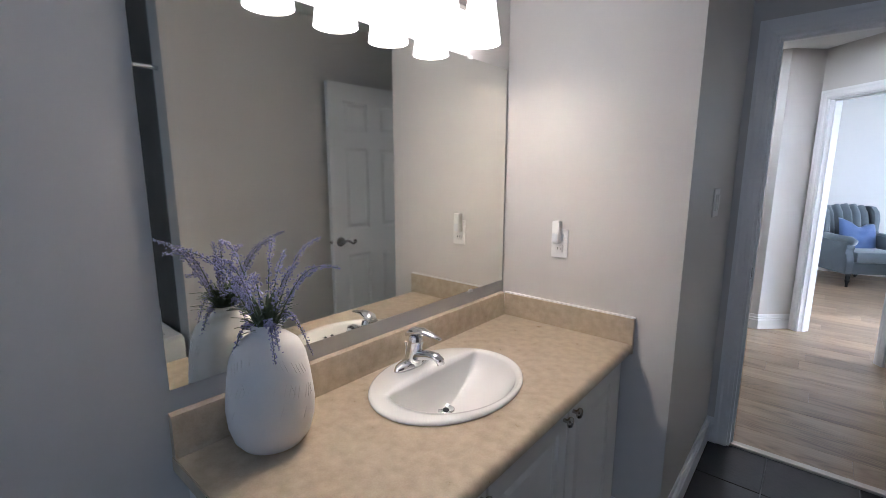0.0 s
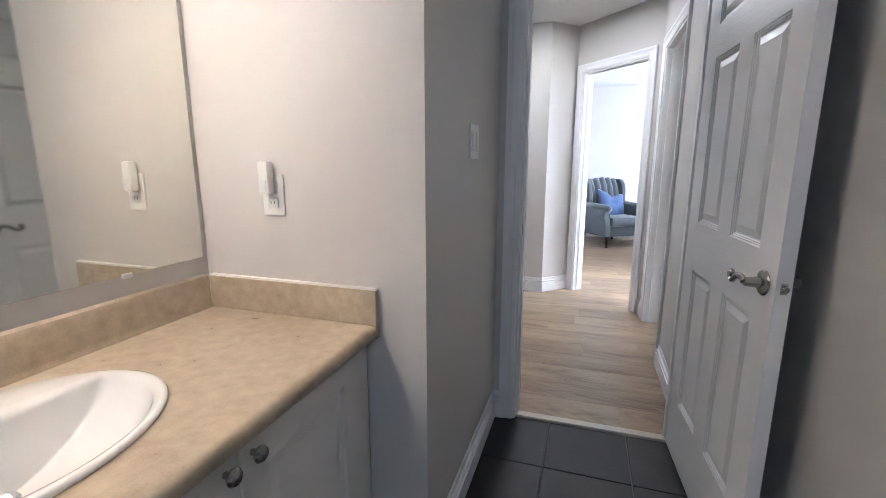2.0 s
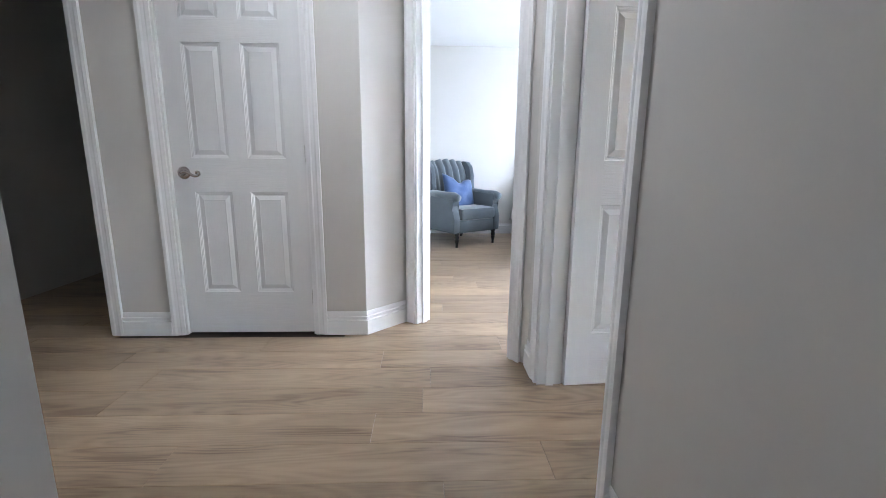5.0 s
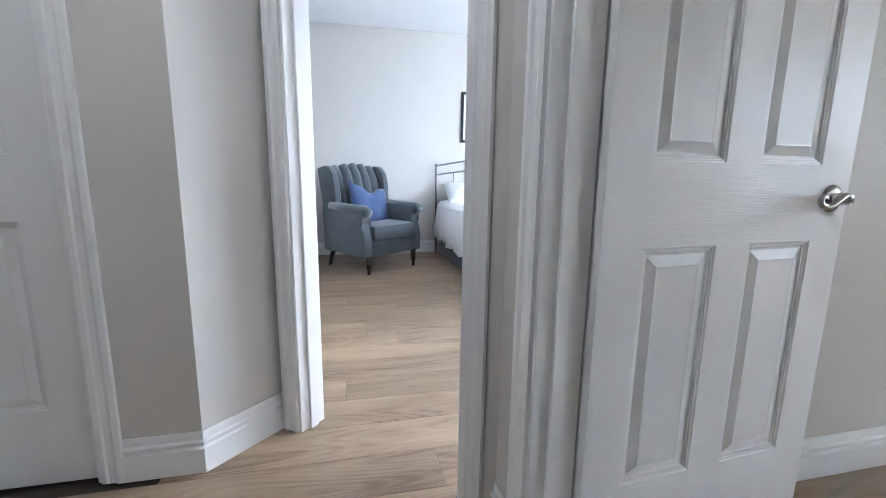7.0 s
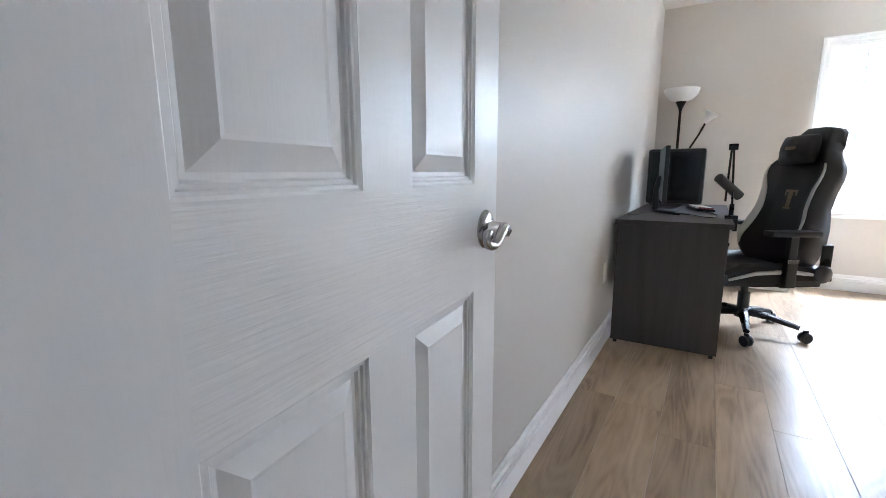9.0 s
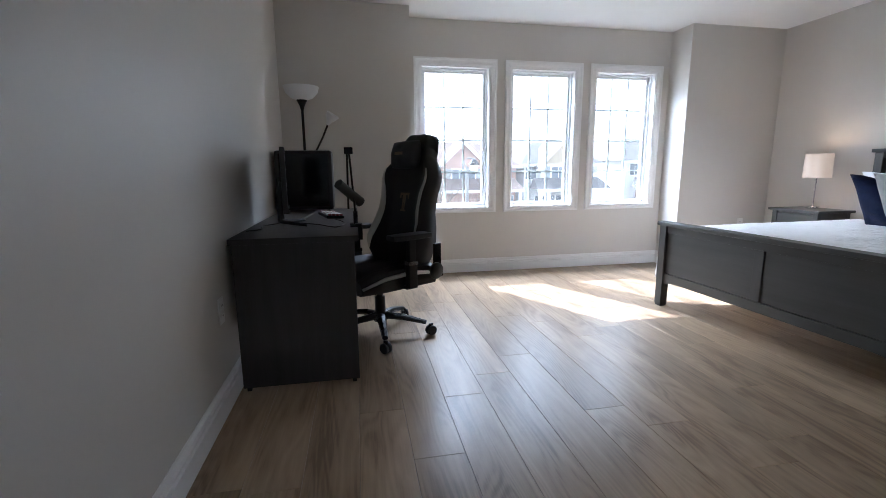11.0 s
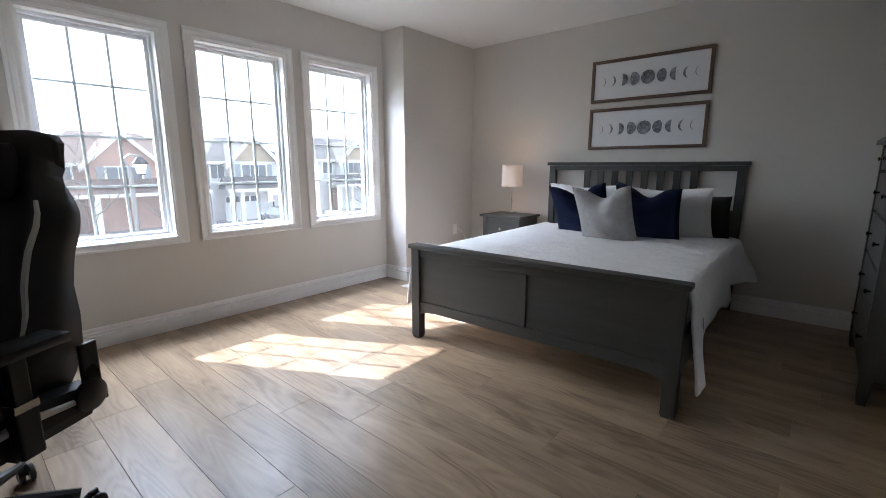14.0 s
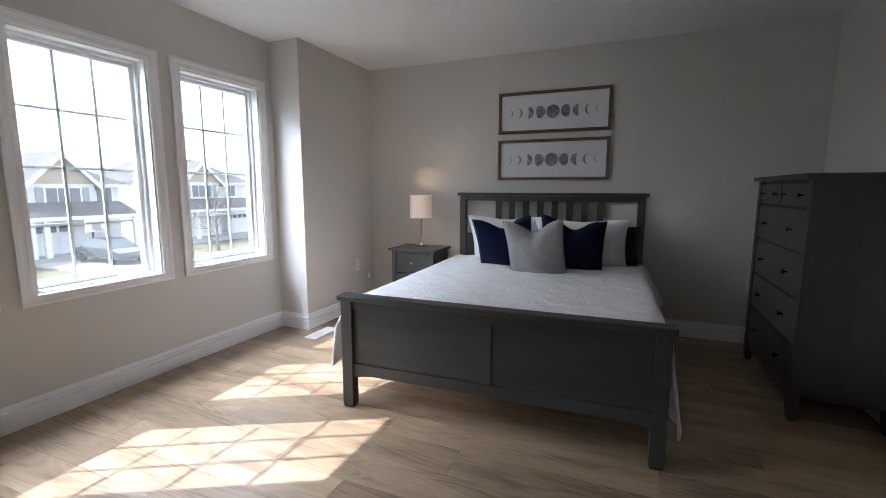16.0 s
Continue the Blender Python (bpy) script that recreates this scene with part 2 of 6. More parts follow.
GREYLINEN = material("grey_linen", (0.36, 0.35, 0.335), 0.9, vary=0.14, scale=30, fine=170, bump=0.9, dist=0.004, sheen=0.15)
CHAIRBLUE = material("slate_blue_upholstery", (0.076, 0.090, 0.098), 0.85, vary=0.12, scale=8, fine=420, bump=0.4, dist=0.002, sheen=0.3)
PILLOWBLUE = material("blue_cushion_cloth", (0.047, 0.080, 0.175), 0.85, vary=0.12, scale=8, fine=300, bump=0.4, dist=0.002, sheen=0.2)
BLACKWOOD = material("black_turned_wood", (0.012, 0.010, 0.009), 0.3, vary=0.2)
BLACKPU = material("black_leatherette", (0.006, 0.006, 0.007), 0.55, vary=0.2, scale=10, fine=240, bump=0.3, dist=0.001)
WHITEPU = material("white_leatherette", (0.50, 0.48, 0.44), 0.5, vary=0.06, fine=240, bump=0.3, dist=0.001)
GOLDTHREAD = material("bronze_thread", (0.16, 0.10, 0.05), 0.5, vary=0.1)
BLACKPL = material("black_plastic", (0.012, 0.012, 0.013), 0.4, vary=0.15, fine=200, bump=0.05)
SCREEN = material("dark_screen", (0.006, 0.007, 0.009), 0.12, vary=0.05)
BLACKMETAL = material("black_metal", (0.02, 0.02, 0.021), 0.28, metal=0.7, vary=0.1)
REDPL = material("red_keycaps", (0.25, 0.03, 0.03), 0.45)
LAMPGLASS = material("frosted_lamp_glass", (0.72, 0.73, 0.74), 0.4, vary=0.03)
BEDIRON = material("pewter_iron", (0.20, 0.20, 0.20), 0.4, metal=0.6, vary=0.1)
FRAMEWOOD = material("walnut_frame", (0.11, 0.065, 0.042), 0.5, vary=0.35, scale=10, fine=120, bump=0.2, stretch=(0.4, 4, 4))
PAPER = material("white_print_paper", (0.74, 0.76, 0.79), 0.6, vary=0.01)
MOONINK = material("moon_ink", (0.018, 0.022, 0.034), 0.7, vary=0.9, scale=40, fine=120, colour2=(0.34, 0.36, 0.42))
CERAMIC = material("matte_white_ceramic", (0.78, 0.76, 0.73), 0.62, vary=0.03, scale=12, fine=140, bump=0.08, dist=0.001)
STEMGREEN = material("lavender_stem", (0.12, 0.15, 0.095), 0.7, vary=0.3)
LAVENDER = material("lavender_bloom", (0.34, 0.335, 0.53), 0.85, vary=0.3, scale=60)
SHADEGLOW = glowing("lit_lamp_shade", (1.0, 0.86, 0.72), 0.20)
LINENGLOW = glowing("lit_linen_shade", (1.0, 0.66, 0.38), 0.03, base=(0.66, 0.60, 0.55))
POTGLOW = glowing("lit_downlight", (1.0, 0.95, 0.88), 8.0)
TILEWALL = material("shower_wall_tile", (0.16, 0.15, 0.135), 0.25, vary=0.12, scale=4, per_piece=0.08)
CURTAIN = material("dark_curtain", (0.06, 0.055, 0.05), 0.8, vary=0.1)


# ---- mesh helpers ----
def part(name, bm, mat, parent=None, label="", smooth=False):
    me = bpy.data.meshes.new(name)
    bmesh.ops.recalc_face_normals(bm, faces=bm.faces)
    bm.to_mesh(me)
    bm.free()
    me.materials.append(mat)
    if smooth:
        me.shade_smooth()
        if smooth != "all":
            me.set_sharp_from_angle(angle=radians(35))
    ob = new(name, me)
    if parent is not None:
        ob.parent = parent
    if label:
        ob["label"] = label
    return ob


def thing(name, m, label, category, group="", kind=""):
    ob = new(name)
    ob.empty_display_size = 0.1
    ob.matrix_basis = m
    return tagged(ob, label, category, group, kind)


def bx(bm, x0, x1, y0, y1, z0, z1, bev=0.0, m=None):
    mat = Matrix.Translation(((x0 + x1) / 2, (y0 + y1) / 2, (z0 + z1) / 2)) @ Matrix.Diagonal((abs(x1 - x0), abs(y1 - y0), abs(z1 - z0), 1))
    vs = bmesh.ops.create_cube(bm, size=1, matrix=mat)["verts"]
    if bev:
        es = {e for v in vs for e in v.link_edges}
        r = bmesh.ops.bevel(bm, geom=list(es), offset=bev, segments=2, affect='EDGES', profile=0.6)
        vs = list({v for v in r["verts"]} | {v for v in vs if v.is_valid})
    if m is not None:
        bmesh.ops.transform(bm, matrix=m, verts=[v for v in vs if v.is_valid])
    return bm


def box(x0, x1, y0, y1, z0, z1, bev=0.0, m=None):
    return bx(bmesh.new(), x0, x1, y0, y1, z0, z1, bev, m)


def ring_loft(bm, rings, cap=True, closed=True):
    """Joins rings of points, each of the same count, into a skin."""
    vr = [[bm.verts.new(p) for p in r] for r in rings]
    n = len(vr[0])
    for a, b in zip(vr, vr[1:]):
        for i in range(n if closed else n - 1):
            j = (i + 1) % n
            bm.faces.new((a[i], a[j], b[j], b[i]))
    if cap:
        bm.faces.new(vr[0][::-1])
        bm.faces.new(vr[-1])
    return bm


def lathe(bm, profile, centre=(0, 0, 0), seg=24, cap=True, sx=1.0, sy=1.0):
    rings = [[(centre[0] + sx * max(r, 1e-4) * math.cos(2 * math.pi * i / seg), centre[1] + sy * max(r, 1e-4) * math.sin(2 * math.pi * i / seg), centre[2] + z)
              for i in range(seg)] for r, z in profile]
    return ring_loft(bm, rings, cap)


def tube(bm, pts, radius, seg=8, flat=1.0):
    """A rod swept along points; radius a number or one per point."""
    pts = [Vector(p) for p in pts]
    rad = radius if isinstance(radius, (list, tuple)) else [radius] * len(pts)
    rings = []
    up = None
    for i, p in enumerate(pts):
        d = (pts[min(i + 1, len(pts) - 1)] - pts[max(i - 1, 0)]).normalized()
        if up is None:
            up = Vector((0, 0, 1)) if abs(d.z) < 0.9 else Vector((1, 0, 0))
        a = d.cross(up).normalized()
        up = a.cross(d).normalized()
        rings.append([p + rad[i] * (math.cos(2 * math.pi * j / seg) * a + flat * math.sin(2 * math.pi * j / seg) * up) for j in range(seg)])
    return ring_loft(bm, rings)


def prism(bm, outline, z0, z1, m=None, bev=0.0):
    """An outline in the xy plane, extruded from z0 to z1."""
    lo = [bm.verts.new((x, y, z0)) for x, y in outline]
    hi = [bm.verts.new((x, y, z1)) for x, y in outline]
    n = len(lo)
    bm.faces.new(lo[::-1])
    top = bm.faces.new(hi)
    for i in range(n):
        bm.faces.new((lo[i], lo[(i + 1) % n], hi[(i + 1) % n], hi[i]))
    vs = lo + hi
    if bev:
        es = list({e for v in vs for e in v.link_edges})
        r = bmesh.ops.bevel(bm, geom=es, offset=bev, segments=2, affect='EDGES', profile=0.6)
        vs = list(set(r["verts"]) | {v for v in vs if v.is_valid})
    if m is not None:
        bmesh.ops.transform(bm, matrix=m, verts=[v for v in vs if v.is_valid])
    return bm


def cushion(w, h, d, chop=0.0, seed=0, n=18, pull=0.06, puff=0.42):
    """A stuffed pillow standing in the xz plane, with drawn-in edges and pointed corners."""
    bm = bmesh.new()
    front, back = {}, {}
    for i in range(n + 1):
        for j in range(n + 1):
            u, v = 2 * i / n - 1, 2 * j / n - 1
            t = (max(0, (1 - u * u) * (1 - v * v))) ** puff * d / 2
            wr = noise.noise((u * 2.2 + seed, v * 2.2, seed * 3.1)) * 0.12 * d * (1 - max(abs(u), abs(v)) ** 4)
            x = w / 2 * u * (1 - pull * (1 - v * v))
            z = h / 2 * v * (1 - pull * (1 - u * u))
            z -= chop * h * math.exp(-(u / 0.42) ** 2) * max(0, (v + 1) / 2) ** 3
            edge = max(abs(u), abs(v)) > 0.999
            f = bm.verts.new((x, -t - wr, z))
            front[i, j] = f
            back[i, j] = f if edge else bm.verts.new((x, t * 0.8, z))
    for i in range(n):
        for j in range(n):
            q = ((i, j), (i + 1, j), (i + 1, j + 1), (i, j + 1))
            bm.faces.new([front[a] for a in q])
            bm.faces.new([back[a] for a in q[::-1]])
    return bm


# ---- structure ----
CEILING, T = 2.44, 0.11


def wall(name, axis, face0, face1, a0, a1, openings=(), z1=CEILING, label="greige painted drywall wall"):
    """A wall between two faces across 'axis', from a0 to a1 along the other axis, with openings (a, a, z, z) cut through."""
    bm = bmesh.new()

    def piece(u0, u1, w0, w1):
        if u1 - u0 > 1e-4 and w1 - w0 > 1e-4:
            if axis == 'x':
                bx(bm, face0, face1, u0, u1, w0, w1)
            else:
                bx(bm, u0, u1, face0, face1, w0, w1)

    at = a0
    for u0, u1, w0, w1 in sorted(openings):
        piece(at, u0, 0, z1)
        piece(u0, u1, 0, w0)
        piece(u0, u1, w1, z1)
        at = u1
    piece(at, a1, 0, z1)
    ob = part(name, bm, WALL)
    return tagged(ob, label, "wall", kind="structure")


wall("wall_bath_mirror", 'x', -0.72, -0.61, -1.3, 2.055)
tagged(part("wall_bath_return", box(-0.72, 0.105, 2.055, 2.99, 0, CEILING), WALL), "greige painted drywall return beside the vanity", "wall", kind="structure")
BATH_DOOR = (0.205, 0.905, 0.0, 2.03)
wall("wall_bath_hall", 'y', 2.99, 3.10, -3.2, 1.17, [BATH_DOOR])
wall("wall_bath_back", 'y', -1.3, -1.19, -0.61, 1.85)
wall("wall_bath_east", 'x', 1.06, 1.17, 1.44, 2.99)
tagged(part("wall_bath_pilaster", box(1.03, 1.17, 1.30, 1.44, 0, CEILING), WALL), "pale painted drywall end beside the shower", "wall", kind="structure")
HALL_DOOR = (3.908, 4.648, 0.0, 2.03)
wall("wall_hall_east", 'x', 0.967, 1.077, 3.10, 4.835, [HALL_DOOR])
wall("wall_hall_west", 'x', -3.31, -3.2, 2.99, 5.36)
CLOSET_DOOR = (-0.905, -0.166, 0.0, 2.02)
SIDE_DOOR = (-2.05, -1.31, 0.0, 2.02)
wall("wall_hall_closet", 'y', 5.25, 5.36, -3.2, 0.05, [CLOSET_DOOR, SIDE_DOOR])
wall("wall_side_room", 'y', 6.9, 7.0, -2.5, -1.2)
wall("wall_side_room_west", 'x', -2.5, -2.4, 5.36, 6.9)
wall("wall_side_room_east", 'x', -1.28, -1.2, 5.36, 6.9)
tagged(part("wall_closet_back", box(-1.2, 0.05, 5.9, 6.0, 0, CEILING), WALL), "plain closet back wall", "wall", kind="structure")
wall("wall_north", 'y', 4.81, 4.92, 1.077, 6.135)
wall("wall_south", 'y', -0.30, -0.185, 1.74, 6.135)
wall("wall_closet_side", 'x', 1.74, 1.84, -0.185, 3.5)
wall("wall_closet_end", 'y', 3.4, 3.5, 1.077, 1.74)
tagged(part("wall_pier_south", box(5.69, 6.135, -0.185, 0.907, 0, CEILING), WALL), "greige painted drywall pier beside the windows", "wall", kind="structure")
tagged(part("wall_pier_north", box(5.69, 6.135, 3.70, 4.81, 0, CEILING), WALL), "greige painted drywall pier behind the desk", "wall", kind="structure")
WIN_C = (1.402, 2.311, 3.220)
WIN_Z = (0.655, 2.032)
WIN = [(c - 0.345, c + 0.345, WIN_Z[0], WIN_Z[1]) for c in WIN_C]
wall("wall_windows", 'x', 5.985, 6.135, 0.907, 3.70, WIN)
wall("wall_guest_back", 'y', 8.87, 8.98, -0.06, 4.1)
wall("wall_guest_west", 'x', -0.06, 0.11, 5.54, 8.87)
wall("wall_guest_east", 'x', 4.0, 4.11, 4.92, 8.87, [(6.15, 7.85, 0.75, 2.1)])

# the diagonal walls round the guest room's doorway
U = Vector((0.705, -0.709, 0)).normalized()
V = Vector((0.709, 0.705, 0)).normalized()
P0 = Vector((0.345, 5.463, 0))
DIAG = Matrix(((U.x, V.x, 0, P0.x), (U.y, V.y, 0, P0.y), (0, 0, 1, 0), (0, 0, 0, 1)))
GUEST_DOOR = (0.085, 0.776, 0.0, 2.03)
bm = bmesh.new()
bx(bm, 0, 0.085, 0, T, 0, CEILING, m=DIAG)
bx(bm, 0.776, 0.886, 0, T, 0, CEILING, m=DIAG)
bx(bm, 0.085, 0.776, 0, T, 2.03, CEILING, m=DIAG)
tagged(part("wall_diagonal", bm, WALL), "diagonal greige drywall wall with a doorway", "wall", kind="structure")
bm = bmesh.new()
prism(bm, [(0.125, 5.25), (0.345, 5.463), (0.42, 5.54), (0.05, 5.54), (0.05, 5.25)], 0, CEILING)
tagged(part("wall_corner", bm, WALL), "angled greige drywall corner by the closet", "wall", kind="structure")

tagged(part("ceiling", box(-3.4, 6.2, -1.4, 9.0, CEILING, CEILING + 0.1), CEIL), "white lightly textured flat ceiling", "ceiling", kind="structure")
floor = tagged(part("floor", box(-3.3, 6.0, -1.3, 8.95, -0.06, -0.012), SUBFLOOR), "oak laminate plank floor", "floor", kind="structure")
BATH_FLOOR = tagged(part("floor_bathroom", box(-0.61, 1.85, -1.25, 3.03, -0.011, -0.004), GROUT), "dark slate tile bathroom floor", "floor", kind="structure")


# ---- trim ----
CASING = [(0.0, 0.0), (0.0, 0.010), (0.016, 0.013), (0.024, 0.011), (0.040, 0.013), (0.050, 0.018), (0.066, 0.018), (0.066, 0.0)]


def casing(name, m, u0, u1, z1, z0=None, label="white moulded door casing", wide=1.0):
    """Moulded trim round an opening in a plane: u along, v out of the wall, z up, set by m."""
    bm = bmesh.new()
    rings = []
    prof = [(d * wide, h) for d, h in CASING]
    if z0 is None:
        sts = [lambda d, h: (u0 - d, h, 0), lambda d, h: (u0 - d, h, z1 + d), lambda d, h: (u1 + d, h, z1 + d), lambda d, h: (u1 + d, h, 0)]
    else:
        sts = [lambda d, h: (u0 - d, h, z0 - d), lambda d, h: (u0 - d, h, z1 + d), lambda d, h: (u1 + d, h, z1 + d), lambda d, h: (u1 + d, h, z0 - d),
               lambda d, h: (u0 - d, h, z0 - d)]
    for s in sts:
        rings.append([m @ Vector(s(d, h)) for d, h in prof])
    ring_loft(bm, rings, cap=z0 is None)
    if z0 is not None:
        bmesh.ops.remove_doubles(bm, verts=bm.verts, dist=1e-5)
    return tagged(part(name, bm, TRIM), label, "trim", kind="structure")


def plane(ox, oy, ux, uy):
    """A wall plane with its origin at (ox, oy), u along (ux, uy), and out of the wall to the right of u."""
    u = Vector((ux, uy, 0)).normalized()
    v = Vector((u.y, -u.x, 0))
    return Matrix(((u.x, v.x, 0, ox), (u.y, v.y, 0, oy), (0, 0, 1, 0), (0, 0, 0, 1)))


def jamb(name, m, u0, u1, z1, depth):
    """The lining of a doorway with its stop; m as for casing, depth into the wall."""
    bm = bmesh.new()
    t = 0.004
    for a, b in ((u0 - t, u0 + 0.012), (u1 - 0.012, u1 + t)):
        bx(bm, a, b, -depth, 0.0, 0, z1, m=m)
    bx(bm, u0 + 0.012, u1 - 0.012, -depth, 0.0, z1 - 0.012, z1 + t, m=m)
    for a, b in ((u0 + 0.012, u0 + 0.022), (u1 - 0.022, u1 - 0.012)):
        bx(bm, a, b, -depth * 0.66, -depth * 0.36, 0, z1 - 0.012, m=m)
    bx(bm, u0 + 0.022, u1 - 0.022, -depth * 0.66, -depth * 0.36, z1 - 0.022, z1 - 0.012, m=m)
    return tagged(part(name, bm, TRIM), "white painted door jamb with stop", "trim", kind="structure")


M_BATH_IN = plane(0, 2.99, 1, 0)
M_BATH_OUT = plane(0, 3.10, -1, 0)
M_HALL_IN = plane(0.967, 0, 0, -1)
M_ROOM_IN = plane(1.077, 0, 0, 1)
M_CLOSET = plane(0, 5.25, 1, 0)
M_GUEST = plane(P0.x, P0.y, U.x, U.y)
q = P0 + T * V
M_GUEST_IN = plane(q.x, q.y, -U.x, -U.y)
casing("trim_bath_door_in", M_BATH_IN, BATH_DOOR[0], BATH_DOOR[1], 2.03)
casing("trim_bath_door_out", M_BATH_OUT, -BATH_DOOR[1], -BATH_DOOR[0], 2.03)
jamb("trim_bath_jamb", M_BATH_IN, BATH_DOOR[0], BATH_DOOR[1], 2.03, 0.11)
casing("trim_bedroom_door_out", M_HALL_IN, -HALL_DOOR[1], -HALL_DOOR[0], 2.03)
casing("trim_bedroom_door_in", M_ROOM_IN, HALL_DOOR[0], HALL_DOOR[1], 2.03)
jamb("trim_bedroom_jamb", M_HALL_IN, -HALL_DOOR[1], -HALL_DOOR[0], 2.03, 0.11)
casing("trim_closet_door", M_CLOSET, CLOSET_DOOR[0], CLOSET_DOOR[1], 2.02)
jamb("trim_closet_jamb", M_CLOSET, CLOSET_DOOR[0], CLOSET_DOOR[1], 2.02, 0.11)
casing("trim_side_door", M_CLOSET, SIDE_DOOR[0], SIDE_DOOR[1], 2.02)
jamb("trim_side_jamb", M_CLOSET, SIDE_DOOR[0], SIDE_DOOR[1], 2.02, 0.11)
casing("trim_guest_door_out", M_GUEST, GUEST_DOOR[0], GUEST_DOOR[1], 2.03)
casing("trim_guest_door_in", M_GUEST_IN, -GUEST_DOOR[1], -GUEST_DOOR[0], 2.03)
jamb("trim_guest_jamb", M_GUEST, GUEST_DOOR[0], GUEST_DOOR[1], 2.03, 0.11)

BASE = [(0.0, 0.0), (0.018, 0.0), (0.018, 0.084), (0.006, 0.088), (0.006, 0.095), (0.015, 0.098), (0.015, 0.106), (0.005, 0.110), (0.005, 0.128), (0.003, 0.137), (0.0, 0.137)]


def baseboard(points, ends=(0, 0), label="white moulded baseboard"):
    """Skirting along a run of wall points, with the room to the right of the run, mitred at its corners."""
    pts = [Vector((x, y, 0)) for x, y in points]
    nor = []
    for a, b in zip(pts, pts[1:]):
        d = (b - a).normalized()
        nor.append(Vector((d.y, -d.x, 0)))
    rings = []
    for i, p in enumerate(pts):
        n0, n1 = nor[max(i - 1, 0)], nor[min(i, len(nor) - 1)]
        mid = (n0 + n1) / (1 + n0.dot(n1))
        rings.append([p + mid * d + Vector((0, 0, h)) for d, h in BASE])
    bm = bmesh.new()
    ring_loft(bm, rings)
    return tagged(part("baseboard", bm, TRIM), label, "baseboard", kind="structure")


CW = 0.067
baseboard([(0.105, 2.07), (0.105, 2.99), (BATH_DOOR[0] - CW, 2.99)])
baseboard([(-0.61, 2.055), (0.105, 2.055), (0.105, 2.072)])
baseboard([(-0.61, -1.19), (-0.61, 0.69)])
baseboard([(BATH_DOOR[1] + CW, 2.99), (1.06, 2.99), (1.06, 1.44)])
baseboard([(0.967, HALL_DOOR[0] - CW), (0.967, 3.101)])
baseboard([(BATH_DOOR[0] - CW, 3.10), (-3.2, 3.10), (-3.2, 5.25), (SIDE_DOOR[0] - CW, 5.25)])
baseboard([(SIDE_DOOR[1] + CW, 5.25), (CLOSET_DOOR[0] - CW, 5.25)])
g0 = P0 + U * (GUEST_DOOR[0] - CW)
baseboard([(CLOSET_DOOR[1] + CW, 5.25), (0.125, 5.25), (0.345, 5.463), (g0.x, g0.y)])
baseboard([(0.967, 4.832), (0.967, HALL_DOOR[1] + CW)])
baseboard([(1.077, HALL_DOOR[1] + CW), (1.077, 4.81), (5.69, 4.81), (5.69, 3.70), (5.985, 3.70), (5.985, 0.907), (5.69, 0.907), (5.69, -0.185), (1.84, -0.185),
           (1.84, 3.5), (1.077, 3.5), (1.077, HALL_DOOR[0] - CW)])
baseboard([(0.11, 8.30), (0.11, 8.87), (4.0, 8.87), (4.0, 4.92)])
tagged(part("trim_threshold", box(0.20, 0.91, 3.012, 3.052, -0.004, 0.011, 0.003), material("pale_metal_strip", (0.55, 0.50, 0.42), 0.35, metal=0.3)),
       "pale metal threshold strip between tile and laminate", "trim", kind="structure")


